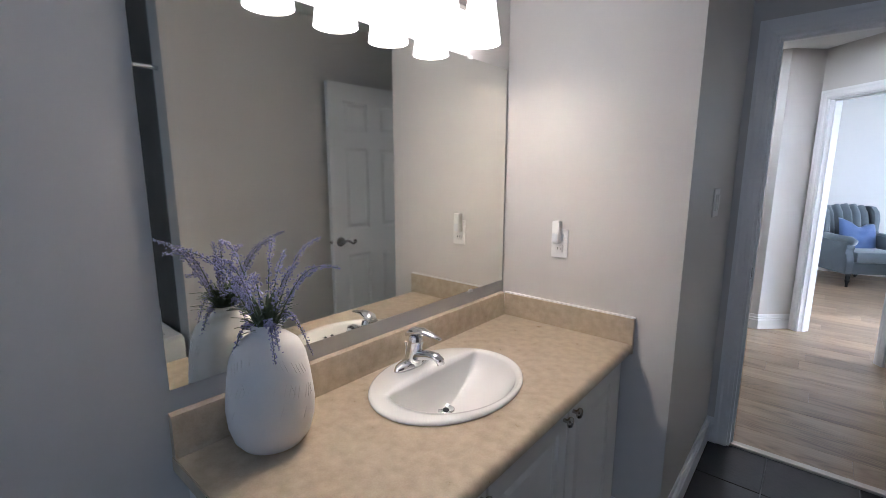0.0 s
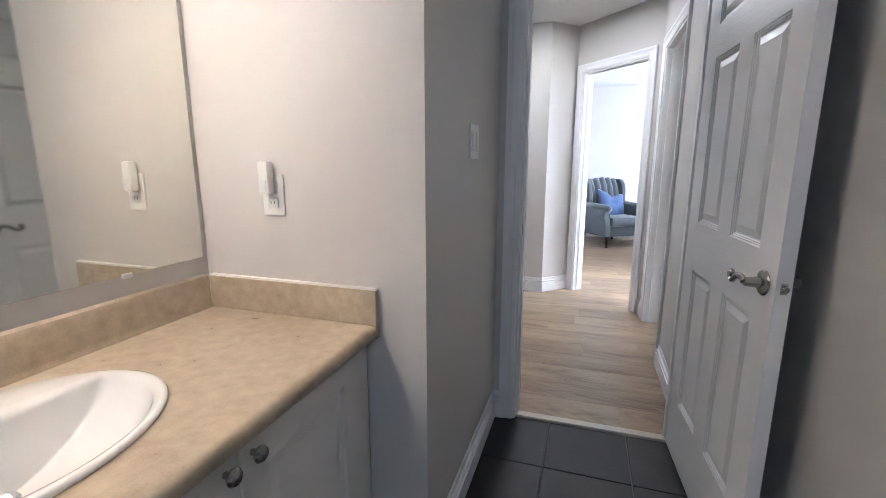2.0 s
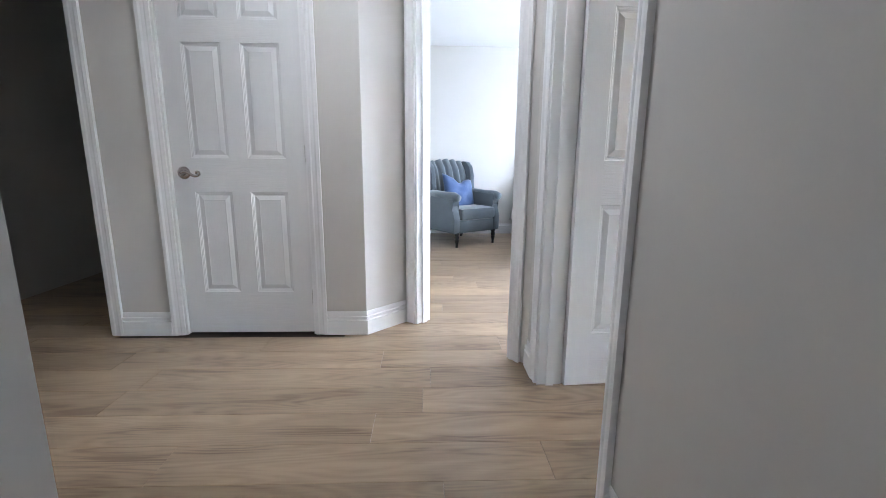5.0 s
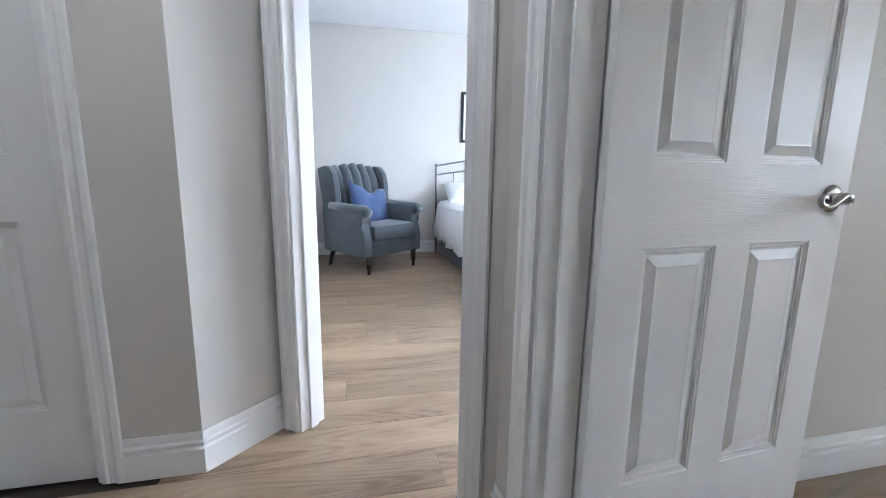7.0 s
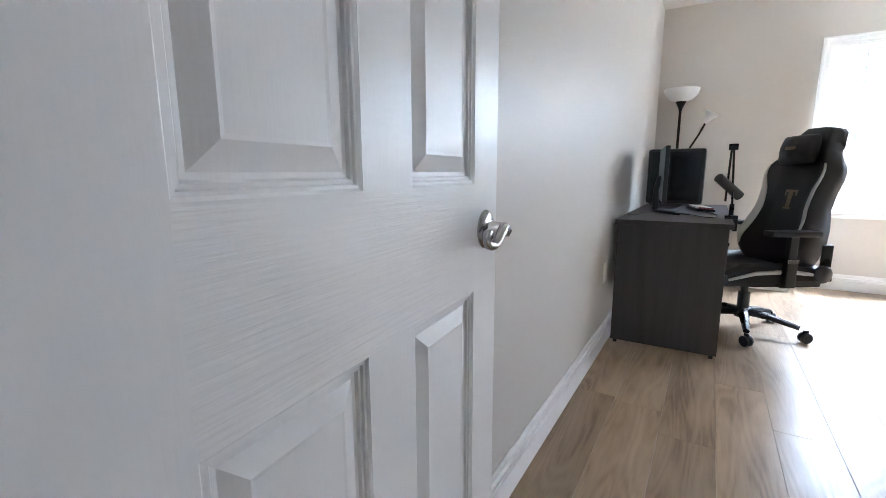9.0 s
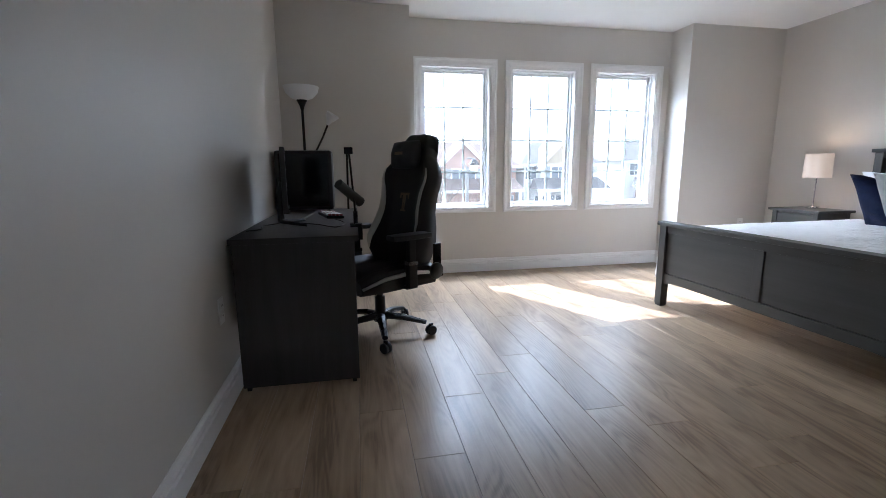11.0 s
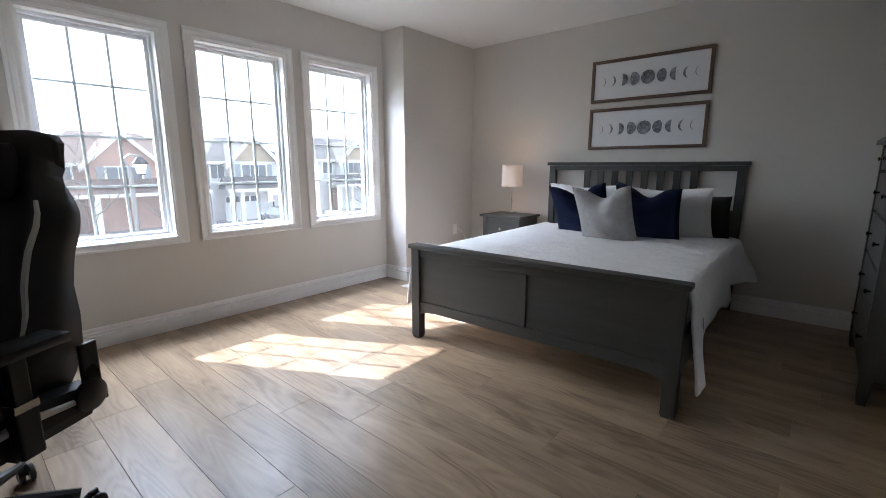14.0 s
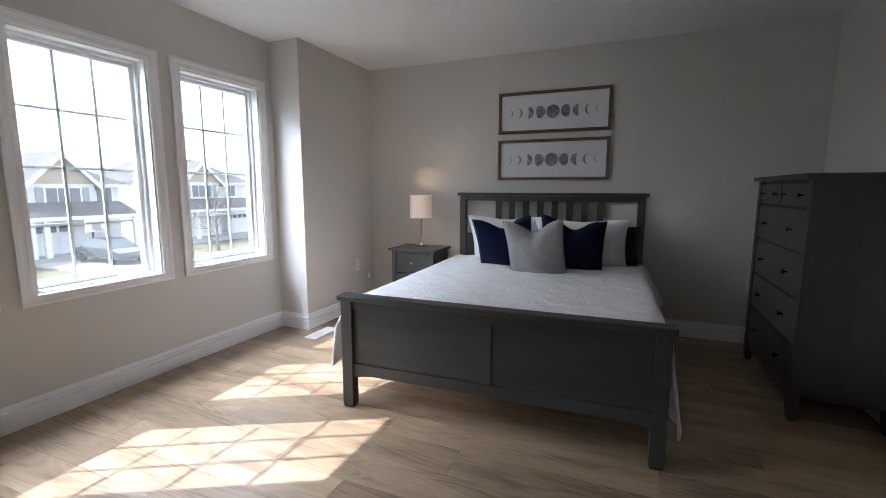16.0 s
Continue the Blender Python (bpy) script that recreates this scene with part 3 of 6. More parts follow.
# ---- windows ----
def window(n, c):
    z0, z1 = WIN_Z
    root = thing("window_%d" % n, pose(5.985, c, 0), "white vinyl casement window with a colonial grille", "window", kind="structure")
    inv = root.matrix_basis.inverted()
    # casing and lining
    bm = bmesh.new()
    rings = []
    for uu, zz in ((-1, -1), (-1, 1), (1, 1), (1, -1), (-1, -1)):
        ring = []
        for d, h in CASING:
            y = c + uu * (0.345 + d)
            z = (z1 + d) if zz > 0 else (z0 + 0.016 - 0.78 * d)
            ring.append(inv @ Vector((5.985 - h, y, z)))
        rings.append(ring)
    ring_loft(bm, rings, cap=False)
    bmesh.ops.remove_doubles(bm, verts=bm.verts, dist=1e-5)
    part("window_casing", bm, TRIM, root)
    bm = bmesh.new()
    t = 0.012
    bx(bm, 0, 0.15, -0.345 - .004, -0.345 + t, z0, z1)
    bx(bm, 0, 0.15, 0.345 - t, 0.345 + .004, z0, z1)
    bx(bm, 0, 0.15, -0.333, 0.333, z1 - t, z1 + .004)
    part("window_lining", bm, TRIM, root)
    part("window_sill", box(0.0, 0.15, -0.333, 0.333, z0 - 0.004, z0 + 0.012, 0.002), TRIM, root)
    # fixed frame and sash
    bm = bmesh.new()
    f = 0.019
    a, b2, lo, hi = -0.333, 0.333, z0 + 0.012, z1 - t
    x0, x1 = 0.066, 0.14
    bx(bm, x0, x1, a, a + f, lo, hi, 0.002)
    bx(bm, x0, x1, b2 - f, b2, lo, hi, 0.002)
    bx(bm, x0, x1, a + f, b2 - f, lo, lo + f, 0.002)
    bx(bm, x0, x1, a + f, b2 - f, hi - f, hi, 0.002)
    part("window_frame", bm, VINYL, root)
    sash = bmesh.new()
    a, b2, lo, hi = a + f + 0.001, b2 - f - 0.001, lo + f + 0.001, hi - f - 0.001
    w = 0.022
    bx(sash, 0.088, 0.132, a, a + w, lo, hi, 0.004)
    bx(sash, 0.088, 0.132, b2 - w, b2, lo, hi, 0.004)
    bx(sash, 0.088, 0.132, a + w, b2 - w, lo, lo + w, 0.004)
    bx(sash, 0.088, 0.132, a + w, b2 - w, hi - w, hi, 0.004)
    sash = part("sash", sash, VINYL, root)
    a, b2, lo, hi = a + w, b2 - w, lo + w, hi - w
    g = part("pane", box(0.107, 0.111, a, b2, lo, hi), GLASS, root, "clear glass pane")
    g.visible_shadow = False
    for i in (1, 2):
        y = a + (b2 - a) * i / 3
        part("grille_bar", box(0.112, 0.120, y - 0.008, y + 0.008, lo, hi), VINYL, root)
    for i in (1, 2, 3):
        z = lo + (hi - lo) * i / 4
        part("grille_bar", box(0.113, 0.119, a, b2, z - 0.008, z + 0.008), VINYL, root)
    if n == 2:
        bm = bmesh.new()
        bx(bm, 0.045, 0.085, -0.20, -0.11, z0 + 0.012, z0 + 0.034, 0.005)
        tube(bm, [(0.055, -0.15, z0 + 0.04), (0.035, -0.18, z0 + 0.055), (0.03, -0.26, z0 + 0.05)], [0.008, 0.007, 0.009])
        part("crank", bm, VINYL, root, "folding white casement crank")
    return root


for n, c in enumerate(reversed(WIN_C)):
    window(n + 1, c)


# ---- doors ----
def door(name, m, width, height, label, hinge_side=0, lever=1, handle=NICKEL):
    """A six-panel leaf: local x from the hinge, y through the leaf, z up from its foot. lever: which way the lever points along x."""
    root = thing(name, m, label, "door", kind="structure")
    k = width / 0.732
    t = 0.0175
    xs = [0.11 * k, 0.315 * k, 0.417 * k, 0.622 * k]
    zs = [(0.25, 0.813), (0.994, 1.572), (1.682, 1.89)]
    part("stile", box(0, xs[0], -t, t, 0.008, height), DOORW, root)
    part("stile", box(xs[3], width, -t, t, 0.008, height), DOORW, root)
    for z0, z1 in zs:
        part("mullion", box(xs[1], xs[2], -t, t, z0, z1), DOORW, root)
    for z0, z1 in ((0.008, zs[0][0]), (zs[0][1], zs[1][0]), (zs[1][1], zs[2][0]), (zs[2][1], height)):
        part("rail", box(xs[0], xs[3], -t, t, z0, z1), DOORR, root)
    for z0, z1 in zs:
        for a, b2 in ((xs[0], xs[1]), (xs[2], xs[3])):
            bm = bmesh.new()
            for s in (-1, 1):
                rings = []
                for ins, dep in ((0.0, 0.001), (0.003, 0.0035), (0.0065, 0.0038), (0.008, 0.0065), (0.0115, 0.0068), (0.014, 0.010), (0.019, 0.0105), (0.042, 0.0025), (0.046, 0.003)):
                    y = s * (t - dep)
                    rings.append([(a + ins, y, z0 + ins), (b2 - ins, y, z0 + ins), (b2 - ins, y, z1 - ins), (a + ins, y, z1 - ins)])
                vr = [[bm.verts.new(p) for p in r] for r in rings]
                for r0, r1 in zip(vr, vr[1:]):
                    for i in range(4):
                        bm.faces.new((r0[i], r0[(i + 1) % 4], r1[(i + 1) % 4], r1[i]))
                bm.faces.new(vr[-1])
            part("panel", bm, DOORW, root)
    if lever:
        hx, hz = width - 0.06, 0.915
        for s in (-1, 1):
            bm = bmesh.new()
            prof = [(0.0, 0), (0.033, 0), (0.034, 0.003), (0.031, 0.007), (0.024, 0.010), (0.015, 0.012), (0.013, 0.030), (0.011, 0.045), (0.0, 0.046)]
            lathe(bm, prof, seg=24)
            bmesh.ops.transform(bm, matrix=Matrix.Translation((hx, s * t, hz)) @ Matrix.Rotation(radians(-90 * s), 4, 'X'), verts=bm.verts)
            h = part("handle", bm, handle, root, "brushed nickel lever handle", smooth=True)
            bm = bmesh.new()
            pts = []
            for i in range(13):
                f = i / 12
                pts.append((hx - lever * (0.006 + 0.085 * f), s * (t + 0.042 + 0.006 * math.sin(f * 3.1)), hz + 0.010 * math.sin(f * 5.6) - 0.006 * f))
            for i in range(7):
                an = -1.2 + i * 0.75
                pts.append((hx - lever * (0.092 + 0.009 * math.cos(an)), s * (t + 0.043), hz - 0.002 + 0.010 * math.sin(an)))
            tube(bm, pts, [0.010] + [0.0085] * 6 + [0.0075] * 6 + [0.0065] * 6 + [0.004], seg=10)
            part("lever", bm, handle, h, smooth="all")
        part("latch_plate", box(width - 0.001, width + 0.0012, -0.007, 0.007, hz - 0.014, hz + 0.014), handle, root)
        bm = bmesh.new()
        lathe(bm, [(0.0, 0.0), (0.0085, 0.0), (0.0085, 0.009), (0.006, 0.012), (0.0, 0.0125)], seg=12)
        bmesh.ops.transform(bm, matrix=Matrix.Translation((width + 0.001, 0, hz)) @ Matrix.Rotation(radians(90), 4, 'Y'), verts=bm.verts)
        part("latch_bolt", bm, handle, root, smooth=True)
    for hz in (0.22, 1.02, 1.82):
        bm = bmesh.new()
        lathe(bm, [(0.0, -0.045), (0.006, -0.045), (0.006, 0.045), (0.0, 0.045)], centre=(-0.004, t + 0.004, hz), seg=10)
        part("hinge", bm, handle, root)
    return root


def facing(x, y, dx, dy):
    return pose(x, y, 0, 0, 0, math.degrees(math.atan2(dy, dx)))


door("door_bathroom", pose(0, 0, 0.015) @ facing(0.900, 2.985, 0.050, -0.745), 0.745, 2.005, "white six-panel door open into the bathroom", lever=1)
door("door_bedroom", facing(1.083, 4.628, 0.496, 0.041), 0.715, 2.02, "white six-panel door open into the bedroom", lever=1)
door("door_closet", facing(CLOSET_DOOR[1] - 0.015, 5.283, -1, 0), 0.709, 2.0, "white six-panel closet door, shut", lever=1)


# ---- bathroom ----
def vanity():
    root = thing("vanity_cabinet", pose(0, 0, 0), "white bathroom vanity cabinet with panelled doors", "cabinet")
    bm = bmesh.new()
    bx(bm, -0.608, -0.075, 0.725, 0.743, 0.10, 0.755)
    bx(bm, -0.608, -0.075, 2.032, 2.050, 0.10, 0.755)
    bx(bm, -0.606, -0.077, 0.743, 2.032, 0.10, 0.118)
    bx(bm, -0.606, -0.598, 0.743, 2.032, 0.118, 0.754)
    bx(bm, -0.095, -0.0755, 0.743, 2.032, 0.118, 0.754)
    bx(bm, -0.608, -0.14, 0.730, 2.050, 0.0, 0.10)
    part("body", bm, CABWHITE, root)
    edges = [0.728, 1.140, 1.552, 1.955]
    knobs = [1.112, 1.522, 1.585]
    for i in range(3):
        a, b = edges[i] + 0.002, edges[i + 1] - 0.002
        bm = bmesh.new()
        rings = []
        for ins, dep in ((0, 0.0), (0, 0.017), (0.003, 0.019), (0.055, 0.019), (0.062, 0.0125), (0.075, 0.0125), (0.092, 0.017)):
            rings.append([(-0.074 + dep, a + ins, 0.125 + ins), (-0.074 + dep, b - ins, 0.125 + ins), (-0.074 + dep, b - ins, 0.745 - ins), (-0.074 + dep, a + ins, 0.745 - ins)])
        ring_loft(bm, rings)
        d = part("door", bm, CABWHITE, root)
        bm = bmesh.new()
        lathe(bm, [(0.0, 0), (0.006, 0), (0.006, 0.014), (0.015, 0.017), (0.0165, 0.022), (0.013, 0.027), (0.0, 0.029)], seg=16)
        bmesh.ops.transform(bm, matrix=Matrix.Translation((-0.056, knobs[i], 0.722)) @ Matrix.Rotation(radians(90), 4, 'Y'), verts=bm.verts)
        part("knob", bm, NICKEL, d, "round brushed nickel knob", smooth=True)
    part("filler", box(-0.09, -0.071, 1.957, 2.05, 0.10, 0.755, 0.002), CABWHITE, root)


vanity()

SX, SY = -0.364, 1.375


def countertop():
    """A post-formed top: rolled front edge, coved back, cut out for the basin, with a side splash."""
    root = thing("vanity_countertop", pose(0, 0, 0), "beige mottled laminate vanity top with rolled edge and splash", "countertop")
    # rim of the deck round the basin's hole
    n = 64
    hole = [(SX + 0.197 * math.cos(2 * math.pi * i / n), SY + 0.252 * math.sin(2 * math.pi * i / n)) for i in range(n)]
    x0, x1, y0, y1 = -0.585, -0.052, 0.700, 2.036
    outer = []
    for x, y in hole:
        dx, dy = x - SX, y - SY
        f = min(((x1 - SX) / dx) if dx > 1e-6 else ((x0 - SX) / dx) if dx < -1e-6 else 1e9, ((y1 - SY) / dy) if dy > 1e-6 else ((y0 - SY) / dy) if dy < -1e-6 else 1e9)
        outer.append((SX + dx * f, SY + dy * f))
    corners = [(x0, y0), (x0, y1), (x1, y0), (x1, y1)]
    for cx, cy in corners:
        i = min(range(n), key=lambda j: (outer[j][0] - cx) ** 2 + (outer[j][1] - cy) ** 2)
        outer[i] = (cx, cy)
    bm = bmesh.new()
    ring_loft(bm, [[(x, y, 0.795) for x, y in hole], [(x, y, 0.795) for x, y in outer], [(x, y, 0.757) for x, y in outer], [(x, y, 0.757) for x, y in hole], [(x, y, 0.795) for x, y in hole]], cap=False)
    bmesh.ops.remove_doubles(bm, verts=bm.verts, dist=1e-5)
    part("deck", bm, LAMINATE, root)
    bm = bmesh.new()
    prof = [(-0.0522, 0.795)] + [(-0.050 + 0.020 * math.sin(a), 0.775 + 0.020 * math.cos(a)) for a in [i * math.pi / 10 for i in range(11)]] + [(-0.0522, 0.755)]
    ring_loft(bm, [[(x, y, z) for x, z in prof] for y in (0.700, 2.036)])
    part("front_edge", bm, LAMINATE, root, smooth=True)
    bm = bmesh.new()
    prof = [(-0.5848, 0.757), (-0.5848, 0.797)] + [(-0.5775 - 0.0115 * math.sin(a), 0.8065 - 0.0115 * math.cos(a)) for a in [i * math.pi / 12 for i in range(7)]][:0]
    prof += [(-0.588, 0.802), (-0.590, 0.812), (-0.590, 0.884), (-0.593, 0.893), (-0.600, 0.897), (-0.609, 0.897), (-0.609, 0.757)]
    ring_loft(bm, [[(x, y, z) for x, z in prof] for y in (0.700, 2.036)])
    part("backsplash", bm, LAMINATE, root, smooth=True)
    bm = bmesh.new()
    bx(bm, -0.590, -0.032, 2.037, 2.0545, 0.757, 0.893, 0.002)
    part("side_splash", bm, LAMINATE, root)
    part("caulk_line", box(-0.59, -0.032, 2.040, 2.0548, 0.8932, 0.898, 0.001), PLASTIC, root, "white caulk bead")
    part("end_cap", box(-0.606, -0.05, 0.6975, 0.6998, 0.760, 0.792), LAMINATE, root)


countertop()


def basin():
    root = thing("wash_basin", pose(SX, SY, 0.795), "oval white porcelain drop-in wash basin with chrome drain", "sink")
    bm = bmesh.new()
    seg = 72
    ang = [2 * math.pi * i / seg for i in range(seg)]
    rings = [[(0.207 * k2 * math.cos(a), 0.262 * k2 * math.sin(a), z) for a in ang] for k2, z in ((1.0, 0.001), (1.006, 0.005), (0.995, 0.0095), (0.965, 0.012))]
    # D-shaped opening, straight behind where the faucet stands, falling to the drain
    mouth = [(max(-0.066, 0.187 * math.cos(a)), 0.018 + 0.222 * math.sin(a)) for a in ang]
    top = rings[-1]
    rings.append([(t0[0] * 0.3 + x * 0.7 * 1.03, t0[1] * 0.3 + y * 0.7 * 1.03, 0.0108) for t0, (x, y) in zip(top, mouth)])
    for k2, z in ((1.0, 0.0085), (0.975, 0.001), (0.945, -0.014), (0.82, -0.048), (0.62, -0.076), (0.36, -0.097), (0.13, -0.106)):
        rings.append([(-0.02 + (x + 0.02) * k2, 0.01 + (y - 0.01) * k2, z) for x, y in mouth])
    ring_loft(bm, rings, cap=False)
    part("bowl", bm, PORCELAIN, root, smooth="all")
    bm = bmesh.new()
    lathe(bm, [(0.0, -0.113), (0.028, -0.113), (0.028, -0.102), (0.024, -0.0995), (0.019, -0.102), (0.012, -0.1035), (0.0, -0.104)], centre=(-0.018, 0.01, 0), seg=20)
    part("drain", bm, CHROME, root, "chrome drain with dark opening", smooth=True)
    # dark disc painted as the shade down the drain
    bm = bmesh.new()
    lathe(bm, [(0.0, -0.104), (0.010, -0.104), (0.010, -0.1022), (0.0, -0.1022)], centre=(-0.018, 0.01, 0), seg=18)
    part("drain_opening", bm, HOLESHADE, root)
    # dark discs painted as the shade in the overflow holes
    for dy in (-0.016, 0.016):
        bm = bmesh.new()
        lathe(bm, [(0, -0.003), (0.006, -0.003), (0.006, 0.003), (0, 0.003)], seg=12)
        bmesh.ops.transform(bm, matrix=Matrix.Translation((0.164, 0.02 + dy, -0.026)) @ Matrix.Rotation(radians(70), 4, 'Y'), verts=bm.verts)
        part("overflow_hole", bm, HOLESHADE, root)
    return root


basin()


def faucet():
    root = thing("faucet", pose(-0.503, 1.362, 0.812), "chrome single-lever basin faucet", "faucet")
    bm = bmesh.new()
    seg = 32
    rings = []
    for s, z in ((1.0, 0.0), (1.0, 0.006), (0.93, 0.015), (0.72, 0.022), (0.4, 0.025)):
        rings.append([(0.027 * s * math.cos(2 * math.pi * i / seg), 0.078 * s * math.sin(2 * math.pi * i / seg), z) for i in range(seg)])
    ring_loft(bm, rings)
    part("base_plate", bm, CHROME, root, smooth=True)
    bm = bmesh.new()
    lathe(bm, [(0.029, 0.012), (0.027, 0.035), (0.024, 0.060), (0.0235, 0.080), (0.025, 0.084), (0.025, 0.092), (0.019, 0.104), (0.0, 0.109)], seg=24)
    bmesh.ops.transform(bm, matrix=Matrix.Rotation(radians(10), 4, 'Y'), verts=bm.verts)
    part("body", bm, CHROME, root, smooth=True)
    bm = bmesh.new()
    tube(bm, [(0.008, 0, 0.030), (0.035, 0, 0.043), (0.070, 0, 0.053), (0.100, 0, 0.055), (0.116, 0, 0.048), (0.120, 0, 0.036)], [0.023, 0.021, 0.018, 0.0165, 0.0155, 0.013], seg=16, flat=0.8)
    part("spout", bm, CHROME, root, smooth="all")
    bm = bmesh.new()
    tube(bm, [(-0.020, 0, 0.100), (0.006, 0, 0.116), (0.040, 0.003, 0.122), (0.080, 0.008, 0.116), (0.108, 0.012, 0.110)], [0.014, 0.024, 0.019, 0.012, 0.008], seg=16, flat=0.55)
    part("lever", bm, CHROME, root, smooth="all")
    bm = bmesh.new()
    tube(bm, [(-0.030, 0.0, 0.015), (-0.030, 0.0, 0.060)], 0.003)
    lathe(bm, [(0, 0.058), (0.006, 0.060), (0.006, 0.068), (0, 0.071)], centre=(-0.030, 0, 0), seg=12)
    part("lift_rod", bm, CHROME, root, smooth=True)


faucet()

mirror = thing("wall_mirror", pose(-0.6085, 0, 0), "large frameless rectangular wall mirror over the vanity", "mirror")
part("mirror_glass", box(0.0, 0.0055, 0.706, 2.035, 0.950, 1.837, 0.0012), MIRROR, mirror)
for y, z in ((0.95, 0.949), (1.80, 0.949), (1.78, 1.838)):
    part("clip", box(0.0, 0.010, y - 0.012, y + 0.012, z - 0.006, z + 0.006, 0.002), PLASTIC, mirror, "small clear mirror clip")


def vanity_light():
    root = thing("vanity_light", pose(-0.6095, 1.375, 2.035), "four-shade vanity light bar, lit, above the mirror", "wall lamp")
    part("bar", box(0, 0.028, -0.40, 0.40, -0.045, 0.045, 0.008), NICKEL, root, smooth=True)
    for i in range(4):
        y = (i - 1.5) * 0.21
        bm = bmesh.new()
        tube(bm, [(0.02, y, 0), (0.07, y, 0.012), (0.115, y, 0.0), (0.1195, y, -0.04)], 0.008, seg=10)
        lathe(bm, [(0.0, -0.030), (0.022, -0.030), (0.024, -0.055), (0.0, -0.056)], centre=(0.1195, y, 0), seg=16)
        a = part("arm", bm, NICKEL, root, smooth=True)
        bm = bmesh.new()
        prof = [(0.040, -0.052), (0.047, -0.060), (0.066, -0.190), (0.064, -0.190), (0.045, -0.062), (0.038, -0.055), (0.040, -0.052)]
        rings = [[(0.1195 + r * math.cos(2 * math.pi * j / 28), y + r * math.sin(2 * math.pi * j / 28), z) for j in range(28)] for r, z in prof]
        ring_loft(bm, rings, cap=False)
        sh = part("shade", bm, SHADEGLOW, a, "frosted white glass shade, lit", smooth=True)


vanity_light()


def vase():
    root = thing("lavender_vase", pose(-0.497, 0.882, 0.7955), "white ceramic vase with carved lines and lavender stems", "vase")
    prof = [(0.0, 0.0), (0.062, 0.0), (0.072, 0.004), (0.086, 0.024), (0.0955, 0.060), (0.0985, 0.098), (0.0955, 0.135), (0.0905, 0.180), (0.083, 0.222), (0.071, 0.250), (0.051, 0.268),
            (0.036, 0.276), (0.031, 0.284), (0.034, 0.297), (0.0365, 0.302), (0.033, 0.303), (0.027, 0.292), (0.027, 0.25), (0.0, 0.24)]
    prof = [(r, z * 0.955) for r, z in prof]
    bm = bmesh.new()
    lathe(bm, prof, seg=48, cap=False)
    bmesh.ops.remove_doubles(bm, verts=bm.verts, dist=2e-4)
    body = part("vase_body", bm, CERAMIC, root, smooth="all")
    pr = [(p[1], p[0]) for p in prof[2:11]]

    def radius(z):
        return float(np.interp(z, [p[0] for p in pr], [p[1] for p in pr]))
    for k2 in range(46):
        row = k2 % 2
        an = -1.9 + 0.115 * (k2 // 2) + 0.03 * row
        zc = 0.205 - 0.02 * math.sin(an * 2.1) - 0.055 * row - (0.05 if k2 % 5 == 4 else 0)
        pts = []
        for f in (0, 0.5, 1):
            z = zc + 0.026 * (f - 0.5)
            a2 = an + 0.10 * (f - 0.5) * (1 if row else -1)
            r = radius(z) + 0.0003
            pts.append((r * math.cos(a2), r * math.sin(a2), z))
        bm = bmesh.new()
        tube(bm, pts, [0.0004, 0.0008, 0.0004], seg=5)
        part("carved_line", bm, CERAMIC, body)
    r3 = random.Random(4)
    for s in range(17):
        an = s * 2 * math.pi / 17 + r3.uniform(-0.2, 0.2)
        reach = r3.uniform(0.075, 0.165) if s % 4 else r3.uniform(0.06, 0.11)
        tall = r3.uniform(0.12, 0.25) if s % 4 else r3.uniform(0.03, 0.07)
        droop = r3.uniform(0.00, 0.06) if s % 4 else r3.uniform(0.10, 0.16)
        pts = []
        for i in range(9):
            f = i / 8
            pts.append(Vector((math.cos(an) * reach * f ** 1.1 + 0.008 * math.cos(an), math.sin(an) * reach * f ** 1.1 + 0.008 * math.sin(an),
                               0.242 + (tall + 0.04) * (0.55 * f + 0.45 * math.sin(min(f * 2.0, 1.57))) - droop * max(0, f - 0.45) ** 1.4 * 2.6)))
        bm = bmesh.new()
        tube(bm, pts, [0.0016 - 0.0001 * i for i in range(9)], seg=5)
        st = part("stem", bm, STEMGREEN, root)
        bm = bmesh.new()
        for i in range(120):
            f = 0.28 + 0.72 * i / 119
            a, b = int(f * 8), min(8, int(f * 8) + 1)
            p = pts[a].lerp(pts[b], f * 8 - a)
            w = 0.0062 * (1.2 - 0.6 * f)
            q2 = p + Vector((r3.gauss(0, w * 0.7), r3.gauss(0, w * 0.7), r3.gauss(0, w * 0.6)))
            mm = Matrix.Translation(q2) @ Euler((r3.uniform(0, 6), r3.uniform(0, 6), 0)).to_matrix().to_4x4() @ Matrix.Diagonal((w * 0.36, w * 0.36, w * 0.62, 1))
            bmesh.ops.create_icosphere(bm, subdivisions=1, radius=1.0, matrix=mm)
        part("bloom", bm, LAVENDER, st, "small violet lavender flowers")
    for s in range(100):
        an = r3.uniform(0, 6.28)
        reach, tall = r3.uniform(0.02, 0.075), r3.uniform(0.03, 0.10)
        d = Vector((math.cos(an), math.sin(an), 0))
        side = Vector((-d.y, d.x, 0)) * 0.0034
        bm = bmesh.new()
        rows = []
        for i in range(5):
            f = i / 4
            p = d * (0.008 + reach * f ** 1.5) + Vector((0, 0, 0.252 + tall * math.sin(f * 1.7)))
            w = (0.4 + 1.2 * math.sin(f * 3.0)) * (1 - 0.6 * f)
            rows.append([p - side * w, p + Vector((0, 0, 0.0008)), p + side * w, p - Vector((0, 0, 0.0008))])
        ring_loft(bm, rows)
        part("leaf", bm, STEMGREEN, root)


vase()


